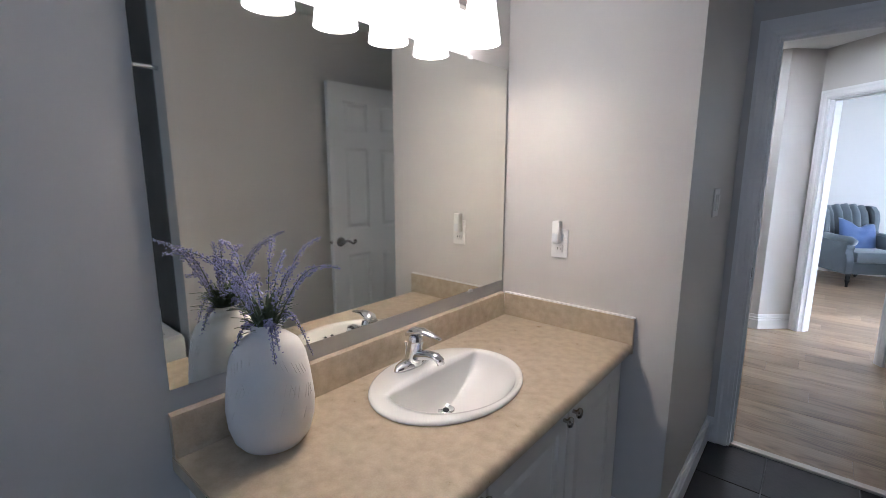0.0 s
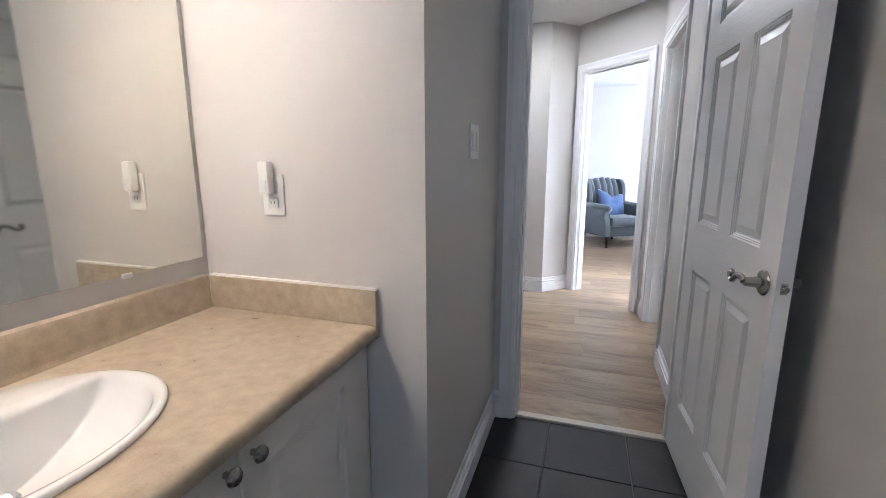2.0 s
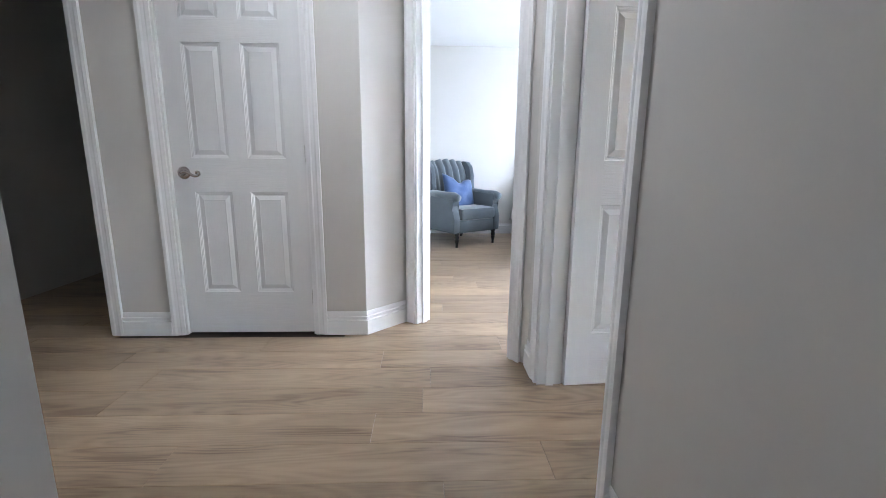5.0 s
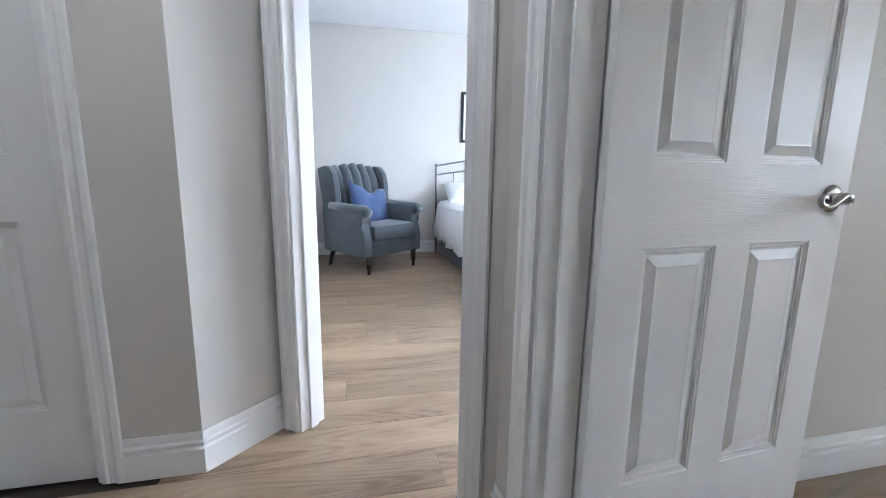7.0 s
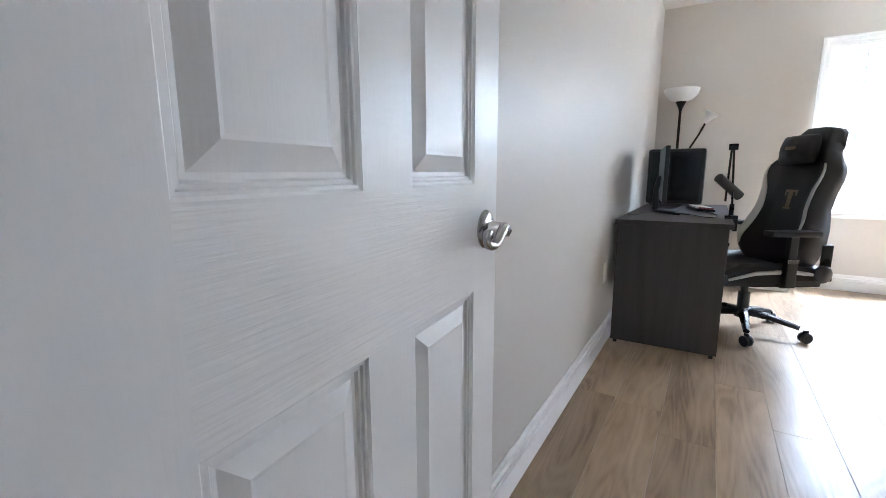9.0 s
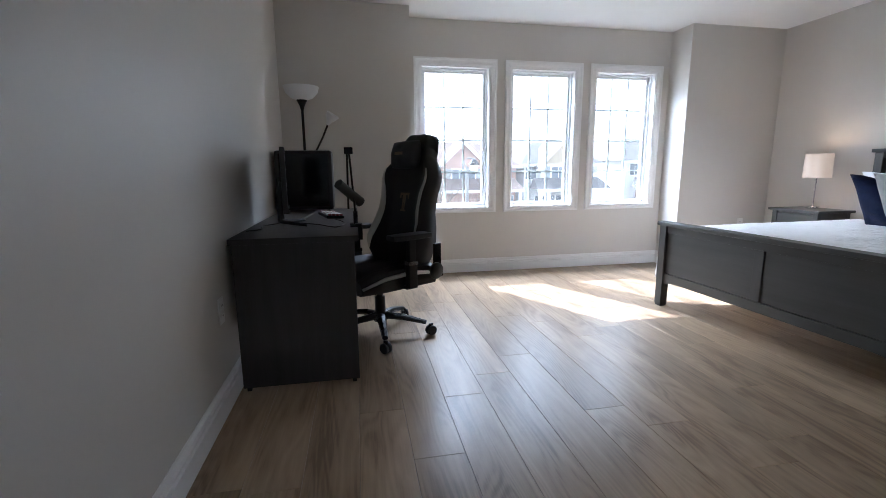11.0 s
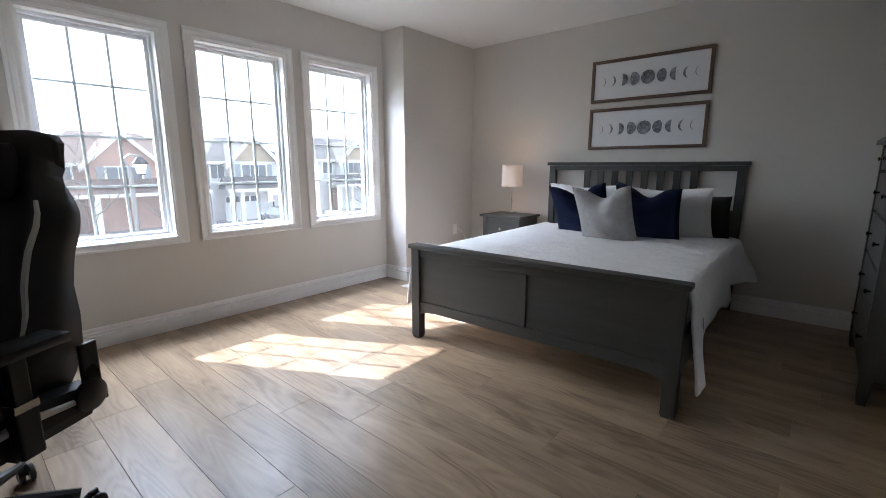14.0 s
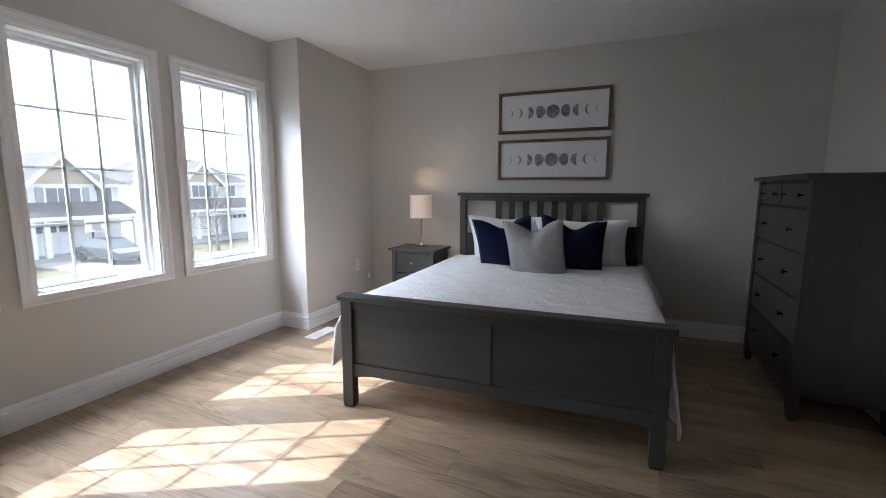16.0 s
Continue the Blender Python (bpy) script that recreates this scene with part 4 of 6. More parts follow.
def outlet(m, label, kind_rows=2, nightlight=False):
    root = thing("wall_outlet", m, label, "outlet")
    part("cover_plate", box(-0.035, 0.035, -0.006, 0.0, -0.058, 0.058, 0.003), PLASTIC, root)
    for dz in (-0.022, 0.022):
        r = part("receptacle", box(-0.017, 0.017, -0.009, -0.005, dz - 0.015, dz + 0.015, 0.003), PLASTIC, root)
        for dx in (-0.006, 0.006):
            part("slot", box(dx - 0.001, dx + 0.001, -0.0095, -0.0088, dz - 0.003, dz + 0.006), HOLESHADE, r)
    return root


# u to the right, out of the wall along -y of the plate
outlet(pose(-0.345, 2.055, 1.14), "white duplex outlet plate on the painted wall", True)
nl = thing("night_light", pose(-0.351, 2.055, 1.175), "white plug-in night light in the outlet", "night light")
part("body", box(-0.016, 0.016, -0.038, -0.0092, -0.034, 0.058, 0.008), PLASTIC, nl, smooth=True)
part("lens", box(-0.011, 0.011, -0.041, -0.0375, -0.026, 0.008, 0.0015), LAMPGLASS, nl)
sw = thing("light_switch", pose(0.105, 2.535, 1.30, 0, 0, 90), "white double rocker light switch", "switch")
part("cover_plate", box(-0.058, 0.058, -0.006, 0.0, -0.058, 0.058, 0.003), PLASTIC, sw)
for dx in (-0.023, 0.023):
    part("rocker", box(dx - 0.016, dx + 0.016, -0.011, -0.005, -0.033, 0.033, 0.003), PLASTIC, sw)
stop = thing("strike_plate", pose(0.217, 3.04, 0.93), "nickel strike plate on the bathroom jamb", "latch")
part("plate", box(0.0, 0.0025, -0.014, 0.014, -0.028, 0.028), NICKEL, stop)
part("slot", box(0.002, 0.003, -0.007, 0.007, -0.013, 0.013), HOLESHADE, stop)
tub = thing("bathtub", pose(1.10, -0.2, 0), "white bathtub in the tiled shower alcove", "bathtub")
bm = bmesh.new()
ring_loft(bm, [[(x, y, z) for x, y in ((-0.04 + i, -0.98 + i), (0.60 - i, -0.98 + i), (0.60 - i, 1.48 - i), (-0.04 + i, 1.48 - i))] for i, z in ((0, 0.0), (0, 0.48), (0.01, 0.5), (0.07, 0.5), (0.10, 0.46), (0.17, 0.14))])
part("shell", bm, PORCELAIN, tub)
tagged(part("wall_shower_back", box(1.705, 1.735, -1.19, 1.42, 0, CEILING), TILEWALL), "brown glazed shower wall tile", "wall", kind="structure")
tagged(part("wall_shower_end", box(1.17, 1.705, 1.31, 1.42, 0, CEILING), TILEWALL), "brown glazed shower wall tile", "wall", kind="structure")
rod = thing("shower_rod", pose(0, 0, 0), "chrome shower curtain rod across the alcove", "curtain rod")
bm = bmesh.new()
tube(bm, [(1.10, -1.19, 1.96), (1.10, 1.30, 1.96)], 0.0125, seg=12)
part("rod", bm, CHROME, rod, smooth=True)


# ---- hall ----
lamp = thing("recessed_ceiling_light", pose(0.19, 4.475, 2.44), "white recessed ceiling downlight, lit", "ceiling light")
bm = bmesh.new()
lathe(bm, [(0.045, -0.001), (0.062, -0.001), (0.064, -0.004), (0.060, -0.007), (0.046, -0.004)], seg=28, cap=False)
part("trim_ring", bm, TRIM, lamp, smooth=True)
bm = bmesh.new()
lathe(bm, [(0.0, -0.0012), (0.046, -0.0012), (0.046, -0.003), (0.0, -0.003)], seg=28)
d = part("diffuser", bm, POTGLOW, lamp)
d.visible_shadow = False
gs = thing("strike_plate", M_GUEST @ pose(GUEST_DOOR[0] + 0.0125, -0.055, 0.93), "nickel strike plate on the guest room jamb", "latch")
part("plate", box(0.0, 0.0025, -0.014, 0.014, -0.028, 0.028), NICKEL, gs)
part("slot", box(0.002, 0.003, -0.007, 0.007, -0.013, 0.013), HOLESHADE, gs)


# ---- guest room ----
door("door_guest_closet", facing(0.132, 7.45, 0, 1), 0.76, 2.0, "white six-panel closet door, shut, in the guest room", lever=-1)
casing("trim_guest_closet", plane(0.11, 0, 0, 1), 7.44, 8.225, 2.02)


def armchair():
    w, dpt = 0.33, 0.36
    root = thing("armchair", pose(0.875, 8.235, 0, 0, 0, 35.0), "slate-blue wingback armchair with tufted back and turned legs", "armchair")
    # seat box and cushion
    bm = bmesh.new()
    bx(bm, -0.27, 0.27, -0.335, 0.30, 0.165, 0.315, 0.02)
    part("seat_base", bm, CHAIRBLUE, root, smooth=True)
    bm = bmesh.new()
    bx(bm, -0.262, 0.262, -0.372, 0.20, 0.312, 0.455, 0.045)
    part("seat_cushion", bm, CHAIRBLUE, root, smooth=True)
    bm = bmesh.new()
    for z in (0.327, 0.437):
        tube(bm, [(-0.25, -0.352, z), (-0.2, -0.358, z), (0.2, -0.358, z), (0.25, -0.352, z)], 0.004, seg=6)
    part("piping", bm, CHAIRBLUE, root, smooth=True)
    # arms: a rolled top on an outlined side
    for s in (-1, 1):
        side = [(-0.335, 0.165), (-0.345, 0.33), (-0.318, 0.42), (-0.285, 0.48), (-0.33, 0.535), (-0.345, 0.585), (-0.30, 0.615), (-0.10, 0.608), (0.22, 0.625), (0.32, 0.60), (0.30, 0.165)]
        bm = bmesh.new()
        m = Matrix(((0, 0, s, s * 0.262), (1, 0, 0, 0), (0, 1, 0, 0), (0, 0, 0, 1)))
        prism(bm, side, 0.0, 0.095, m=m, bev=0.022)
        part("arm", bm, CHAIRBLUE, root, smooth=True)
        bm = bmesh.new()
        tube(bm, [(s * 0.315, -0.362, 0.572), (s * 0.318, -0.30, 0.590), (s * 0.318, -0.1, 0.588), (s * 0.318, 0.2, 0.605)], [0.044, 0.050, 0.050, 0.046], seg=14)
        part("arm_roll", bm, CHAIRBLUE, root, smooth="all")
    # channel-tufted back, leaning
    lean = Matrix.Translation((0, 0.21, 0.42)) @ Matrix.Rotation(radians(-13), 4, 'X')
    bm = bmesh.new()
    n, rows = 40, 14
    grid = {}
    for i in range(n + 1):
        for j in range(rows + 1):
            u, v = 2 * i / n - 1, j / rows
            chan = abs(math.sin((u * 2.5 + 0.5) * math.pi)) ** 0.6
            top = 0.565 + 0.018 * math.cos(u * 2.2)
            curl = 0.05 * max(0, v - 0.82) / 0.18
            tuft = 1.0 if v > 0.35 else v / 0.35
            y = -0.045 - 0.045 * chan * tuft - 0.02 * math.sin(v * 3.1) + curl * 0.8 - 0.02 * (1 - u * u)
            grid[i, j] = bm.verts.new((u * 0.275, y, v * top + 0.012 * chan * (v > 0.95)))
    back = {}
    for i in range(n + 1):
        for j in range(rows + 1):
            u, v = 2 * i / n - 1, j / rows
            back[i, j] = bm.verts.new((u * 0.285, 0.085, v * 0.57))
    for i in range(n):
        for j in range(rows):
            bm.faces.new((grid[i, j], grid[i + 1, j], grid[i + 1, j + 1], grid[i, j + 1]))
            bm.faces.new((back[i, j], back[i, j + 1], back[i + 1, j + 1], back[i + 1, j]))
    for i in range(n):
        bm.faces.new((grid[i, rows], grid[i + 1, rows], back[i + 1, rows], back[i, rows]))
        bm.faces.new((grid[i, 0], back[i, 0], back[i + 1, 0], grid[i + 1, 0]))
    for j in range(rows):
        bm.faces.new((grid[0, j], grid[0, j + 1], back[0, j + 1], back[0, j]))
        bm.faces.new((grid[n, j], back[n, j], back[n, j + 1], grid[n, j + 1]))
    bmesh.ops.transform(bm, matrix=lean, verts=bm.verts)
    part("backrest", bm, CHAIRBLUE, root, smooth="all")
    for i in range(4):
        bm = bmesh.new()
        p = lean @ Vector(((i - 1.5) * 0.11, -0.082, 0.25))
        bmesh.ops.create_uvsphere(bm, u_segments=10, v_segments=6, radius=0.011, matrix=Matrix.Translation(p))
        part("button", bm, CHAIRBLUE, root, smooth="all")
    for s in (-1, 1):
        outline = [(0.08, 0.10), (-0.10, 0.10), (-0.14, 0.20), (-0.175, 0.36), (-0.17, 0.47), (-0.12, 0.545), (-0.05, 0.572), (0.08, 0.575)]
        bm = bmesh.new()
        m = lean @ Matrix(((0, 0, s, s * 0.268), (1, 0, 0, 0), (0, 1, 0, 0), (0, 0, 0, 1)))
        prism(bm, outline, 0.0, 0.07, m=m, bev=0.026)
        part("wing", bm, CHAIRBLUE, root, smooth=True)
    for x in (-0.285, 0.285):
        bm = bmesh.new()
        lathe(bm, [(0.0, 0.0), (0.015, 0.0), (0.017, 0.006), (0.013, 0.022), (0.017, 0.05), (0.026, 0.075), (0.027, 0.085), (0.018, 0.095), (0.025, 0.105), (0.026, 0.13), (0.020, 0.14), (0.030, 0.155), (0.031, 0.175), (0.0, 0.176)],
              centre=(x, -0.305, 0), seg=16)
        part("leg", bm, BLACKWOOD, root, "turned black wooden leg", smooth=True)
        bm = bmesh.new()
        tube(bm, [(x * 0.95, 0.25, 0.18), (x, 0.28, 0.09), (x, 0.315, 0.0)], [0.026, 0.022, 0.017], seg=8)
        part("leg", bm, BLACKWOOD, root, smooth=True)
    cu = thing("throw_pillow", root.matrix_basis @ pose(0.02, 0.045, 0.605, -20, 10, 6), "bright blue square throw pillow on the armchair", "pillow")
    part("cover", cushion(0.52, 0.42, 0.15, chop=0.20, seed=3), PILLOWBLUE, cu, smooth="all")


armchair()


def iron_bed():
    root = thing("guest_bed", pose(1.66, 8.82, 0), "pewter metal bed with white bedding", "bed")
    bm = bmesh.new()
    for x in (0.0, 1.42):
        bm = bmesh.new()
        tube(bm, [(x, 0, 0.0), (x, 0, 1.0)], 0.012, seg=10)
        lathe(bm, [(0, 0.995), (0.017, 1.0), (0.019, 1.012), (0.012, 1.022), (0, 1.026)], centre=(x, 0, 0), seg=12)
        part("post", bm, BEDIRON, root, smooth=True)
    for z, h in ((1.0, 0.09), (0.90, 0.07)):
        bm = bmesh.new()
        tube(bm, [(1.42 * i / 16, 0, z + h * math.sin(math.pi * i / 16)) for i in range(17)], 0.009, seg=8)
        part("rail", bm, BEDIRON, root, smooth=True)
    for i in range(1, 7):
        bm = bmesh.new()
        x = 1.42 * i / 7
        tube(bm, [(x, 0, 0.45), (x, 0, 0.90 + 0.07 * math.sin(math.pi * i / 7))], 0.005, seg=6)
        part("spindle", bm, BEDIRON, root)
    part("mattress", box(0.03, 1.39, -1.95, -0.05, 0.25, 0.58, 0.05), LINEN, root, smooth=True)
    bm = bmesh.new()
    bx(bm, 0.05, 1.37, -1.93, -0.06, 0.0, 0.25)
    part("bed_skirt", bm, material("grey_bed_skirt", (0.22, 0.22, 0.23), 0.9, fine=200), root, "grey bed skirt")
    cov = thing("white_coverlet", pose(1.66, 8.82, 0), "white coverlet draped over the guest bed", "blanket")
    bm = bmesh.new()
    rows = []
    for j in range(40):
        y = -1.98 + 1.86 * j / 39
        hem = 0.21 + 0.018 * math.sin(j * 0.7) + 0.012 * math.sin(j * 1.9)
        prof = []
        for x, z in ((-0.045, hem), (-0.02, 0.40), (0.0, 0.56), (0.03, 0.60), (0.12, 0.612), (0.71, 0.62), (1.30, 0.612), (1.39, 0.60), (1.42, 0.56), (1.44, 0.40), (1.46, hem)):
            wob = 0.010 * math.sin(j * 0.9 + z * 6) * (0.6 - z) * 3
            prof.append((x + (wob if x < 0.7 else -wob), y, z))
        rows.append(prof)
    vr = [[bm.verts.new(p) for p in r] for r in rows]
    for a, b in zip(vr, vr[1:]):
        for i in range(len(a) - 1):
            bm.faces.new((a[i], a[i + 1], b[i + 1], b[i]))
    ob = part("cloth", bm, LINEN, cov, smooth="all")
    so = ob.modifiers.new("thickness", 'SOLIDIFY')
    so.thickness = 0.012
    so.offset = 1
    for x in (0.38, 1.04):
        pl = thing("bed_pillow", pose(1.66 + x, 8.64, 0.70, -62, 0, 0), "plump white bed pillow", "pillow", group="guest bed pillows")
        part("cover", cushion(0.64, 0.42, 0.17, seed=x), LINEN, pl, smooth="all")


iron_bed()
pa = thing("picture_frame", pose(2.20, 8.868, 1.55), "framed picture on the guest room wall", "picture")
bm = bmesh.new()
for a in ((-0.25, 0.25, 0.25, 0.28), (-0.25, 0.25, -0.28, -0.25)):
    bx(bm, a[0], a[1], -0.02, 0, a[2], a[3], 0.002)
for a in ((-0.25, -0.22), (0.22, 0.25)):
    bx(bm, a[0], a[1], -0.02, 0, -0.25, 0.25, 0.002)
part("frame", bm, BLACKWOOD, pa)
part("print", box(-0.22, 0.22, -0.008, -0.001, -0.25, 0.25), PAPER, pa)


# ---- bedroom ----
def bed():
    """A grey slatted double bed: headboard by the wall, panelled footboard with an arched lower rail."""
    root = thing("bed", pose(3.824, 0, 0, 0, 0, 1.9), "dark grey wooden bed with slatted headboard and panelled footboard", "bed")
    x0, x1 = -0.825, 0.825
    hy, fy = -0.135, 1.896
    for x in (x0 + 0.008, x1 - 0.070):
        part("head_post", box(x, x + 0.062, hy - 0.030, hy + 0.025, 0, 1.165, 0.004), GREYWOODV, root)
    part("head_cap", box(x0 - 0.015, x1 + 0.015, hy - 0.042, hy + 0.036, 1.166, 1.195, 0.005), GREYWOOD, root)
    part("head_top_rail", box(x0 + 0.071, x1 - 0.071, hy - 0.018, hy + 0.016, 1.12, 1.165, 0.002), GREYWOOD, root)
    part("head_lower_panel", box(x0 + 0.071, x1 - 0.071, hy - 0.014, hy + 0.012, 0.30, 0.81, 0.002), GREYWOOD, root)
    for i in range(8):
        x = -0.46 + i * 0.90 / 7
        part("slat", box(x - 0.028, x + 0.028, hy - 0.010, hy + 0.010, 0.811, 1.119, 0.002), GREYWOODV, root)
    for x in (x0 + 0.004, x1 - 0.068):
        bm = bmesh.new()
        ring_loft(bm, [[(x + i, fy - 0.034 + i, z), (x + 0.064 - i, fy - 0.034 + i, z), (x + 0.064 - i, fy + 0.024 - i, z), (x + i, fy + 0.024 - i, z)] for i, z in ((0.006, 0.0), (0.0, 0.02), (0.0, 0.622))])
        part("foot_post", bm, GREYWOODV, root)
    part("foot_cap", box(x0 - 0.012, x1 + 0.012, fy - 0.048, fy + 0.040, 0.623, 0.652, 0.006), GREYWOOD, root)
    part("foot_top_rail", box(x0 + 0.069, x1 - 0.069, fy - 0.018, fy + 0.013, 0.571, 0.622, 0.002), GREYWOOD, root)
    part("foot_middle_stile", box(-0.030, 0.030, fy - 0.018, fy + 0.012, 0.263, 0.570, 0.002), GREYWOODV, root)
    for a, b in ((x0 + 0.069, -0.032), (0.032, x1 - 0.069)):
        part("foot_panel", box(a, b, fy - 0.012, fy + 0.003, 0.263, 0.570), GREYWOOD, root)
    arch = [(x0 + 0.069, 0.261), (x1 - 0.069, 0.261)]
    for i in range(25):
        f = i / 24
        xx = x1 - 0.069 - f * (x1 - x0 - 0.138)
        arch.append((xx, 0.180 + 0.020 * min(1.0, math.sin(math.pi * f) * 5.0)))
    bm = bmesh.new()
    prism(bm, arch, -0.018, 0.013, m=Matrix.Translation((0, fy, 0)) @ Matrix.Rotation(radians(90), 4, 'X') @ Matrix.Diagonal((1, 1, -1, 1)))
    part("foot_arched_rail", bm, GREYWOOD, root)
    for x in (x0 + 0.014, x1 - 0.044):
        part("side_rail", box(x, x + 0.03, hy + 0.027, fy - 0.036, 0.20, 0.36, 0.003), GREYWOOD, root)
    part("mattress", box(-0.765, 0.765, hy + 0.04, fy - 0.06, 0.26, 0.586, 0.05), LINEN, root, "white mattress", smooth=True)
    return root


bed()


def bedspread():
    root = thing("bedspread", pose(3.824, 0, 0, 0, 0, 1.9), "rumpled white quilted bedspread hanging over the bed's sides", "bedspread")
    bm = bmesh.new()
    nu, nv = 130, 150
    r5 = random.Random(9)
    vr = []
    for j in range(nv + 1):
        v = j / nv
        y = -0.02 + 1.835 * v
        row = []
        for i in range(nu + 1):
            u = i / nu * 2 - 1
            half = 0.775
            s = -u          # +1: the dresser side, -1: the window side
            drop_r = 0.30 + 0.22 * v ** 1.5 + 0.014 * math.sin(v * 23) + 0.01 * math.sin(v * 51)
            drop_l = 0.42 + 0.04 * math.sin(v * 13)
            drop = drop_r if s > 0 else drop_l
            span = half + drop
            a = abs(u) * span
            if a < half:
                x = a
                z = 0.602 + 0.012 * (1 - (a / half) ** 4)
                z += 0.012 * noise.noise((x * math.copysign(1, u) * 3.2, y * 3.2, 1.5)) + 0.007 * noise.noise((x * 8 * math.copysign(1, u) + y * 3, y * 8, 4)) + 0.003 * noise.noise((x * 21 * math.copysign(1, u), y * 24, 7))
            else:
                d = a - half
                bend = min(d / 0.07, 1.0)
                x = half + 0.045 * math.sin(bend * 1.57) + 0.04 * max(0, d - 0.05) * (1.6 - v)
                z = 0.602 - 0.02 * bend - max(0, d - 0.035)
                wave = math.sin(v * 17 + 2 * math.sin(v * 5)) * 0.030 * max(0, d - 0.04) / 0.3
                x += wave + ((0.13 * max(0, 0.16 - v) / 0.16 + 0.012 * max(0, v - 0.80) / 0.20 * min(1.0, d / 0.15)) * (d / 0.3) if s > 0 else 0.10 * max(0, v - 0.72) / 0.28 * min(1.0, d / 0.2))
                x += 0.010 * noise.noise((z * 9, y * 9, 3)) * min(1, d / 0.1)
            row.append(bm.verts.new((x * math.copysign(1, u), y, z)))
        vr.append(row)
    for a, b in zip(vr, vr[1:]):
        for i in range(nu):
            bm.faces.new((a[i], a[i + 1], b[i + 1], b[i]))
    ob = part("cloth", bm, QUILT, root, smooth="all")
    so = ob.modifiers.new("thickness", 'SOLIDIFY')
    so.thickness, so.offset = 0.012, 1
    return root


bedspread()

BLACKPILLOW = material("black_cloth", (0.012, 0.012, 0.014), 0.85, vary=0.2, fine=200, bump=0.3)
# pillows, from the headboard forwards
PILLOWS = [
    ("dark_pillow", "black square pillow behind the white ones", BLACKPILLOW, pose(3.270, 0.130, 0.765, -20, 0, 0), 0.46, 0.38, 0.14, 0.02),
    ("white_pillow", "large white pillow leaning on the headboard", LINEN, pose(3.480, 0.270, 0.800, -28, 0, 0), 0.70, 0.47, 0.18, 0.05),
    ("white_pillow", "large white pillow leaning on the headboard", LINEN, pose(4.085, 0.240, 0.800, -26, 0, 0), 0.66, 0.47, 0.18, 0.05),
    ("navy_pillow", "navy blue square throw pillow", NAVY, pose(4.035, 0.520, 0.800, -26, 5, 6), 0.46, 0.48, 0.17, 0.20),
    ("navy_pillow", "navy blue square throw pillow", NAVY, pose(3.520, 0.520, 0.805, -26, -5, -3), 0.47, 0.50, 0.17, 0.20),
    ("grey_pillow", "light grey linen throw pillow", GREYLINEN, pose(3.745, 0.760, 0.800, -27, 3, 2), 0.42, 0.49, 0.18, 0.19),
]
for n, (nm, lab, mt, m, w, h, d, chop) in enumerate(PILLOWS):
    p = thing(nm, m @ pose(0, 0, 0, 0, 0, 180), lab, "pillow", group="pillows on the bed")
    part("cover", cushion(w, h, d, chop=chop, seed=n * 1.7), mt, p, smooth="all")


def nightstand():
    root = thing("nightstand", pose(5.0, 0.06, 0), "dark grey two-drawer wooden nightstand", "nightstand")
    part("top", box(-0.245, 0.245, -0.195, 0.205, 0.645, 0.667, 0.004), GREYWOOD, root)
    bm = bmesh.new()
    bx(bm, -0.215, -0.195, -0.175, 0.165, 0.10, 0.644)
    bx(bm, 0.195, 0.215, -0.175, 0.165, 0.10, 0.644)
    bx(bm, -0.194, 0.194, -0.175, -0.160, 0.10, 0.644)
    bx(bm, -0.194, 0.194, -0.159, 0.160, 0.10, 0.12)
    part("body", bm, GREYWOODV, root)
    for x in (-0.217, 0.172):
        for y in (-0.177, 0.135):
            part("leg", box(x, x + 0.045, y, y + 0.045, 0, 0.6445, 0.003), GREYWOODV, root)
    for z0, z1 in ((0.435, 0.625), (0.225, 0.420)):
        dr = part("drawer", box(-0.170, 0.170, 0.10, 0.172, z0, z1, 0.003), GREYWOOD, root)
        bm = bmesh.new()
        lathe(bm, [(0, 0), (0.006, 0), (0.006, 0.010), (0.014, 0.016), (0.014, 0.021), (0.0, 0.025)], seg=14)
        bmesh.ops.transform(bm, matrix=Matrix.Translation((0, 0.172, (z0 + z1) / 2)) @ Matrix.Rotation(radians(-90), 4, 'X'), verts=bm.verts)
        part("knob", bm, NICKEL, dr, "dark metal knob", smooth=True)
    part("front_rail", box(-0.171, 0.171, 0.12, 0.168, 0.628, 0.644), GREYWOOD, root)


nightstand()


def table_lamp():
    root = thing("table_lamp", pose(5.0, 0.04, 0.6675), "small chrome table lamp with a pale linen shade, lit", "lamp")
    bm = bmesh.new()
    lathe(bm, [(0, 0), (0.052, 0), (0.052, 0.022), (0.048, 0.026), (0.012, 0.028), (0.0055, 0.036), (0.0055, 0.30), (0, 0.30)], seg=28)
    part("base", bm, CHROME, root, smooth=True)
    bm = bmesh.new()
    prof = [(0.107, 0.285), (0.103, 0.500), (0.1015, 0.500), (0.1055, 0.285), (0.107, 0.285)]
    ring_loft(bm, [[(r * math.cos(2 * math.pi * j / 36), r * math.sin(2 * math.pi * j / 36), z) for j in range(36)] for r, z in prof], cap=False)
    s = part("shade", bm, LINENGLOW, root, "pale linen drum shade glowing warmly", smooth=True)
    bm = bmesh.new()
    tube(bm, [(-0.03, 0.03, 0.29), (-0.03, 0.03, 0.235)], 0.001, seg=5)
    part("pull_chain", bm, CHROME, root)
    return root


table_lamp()


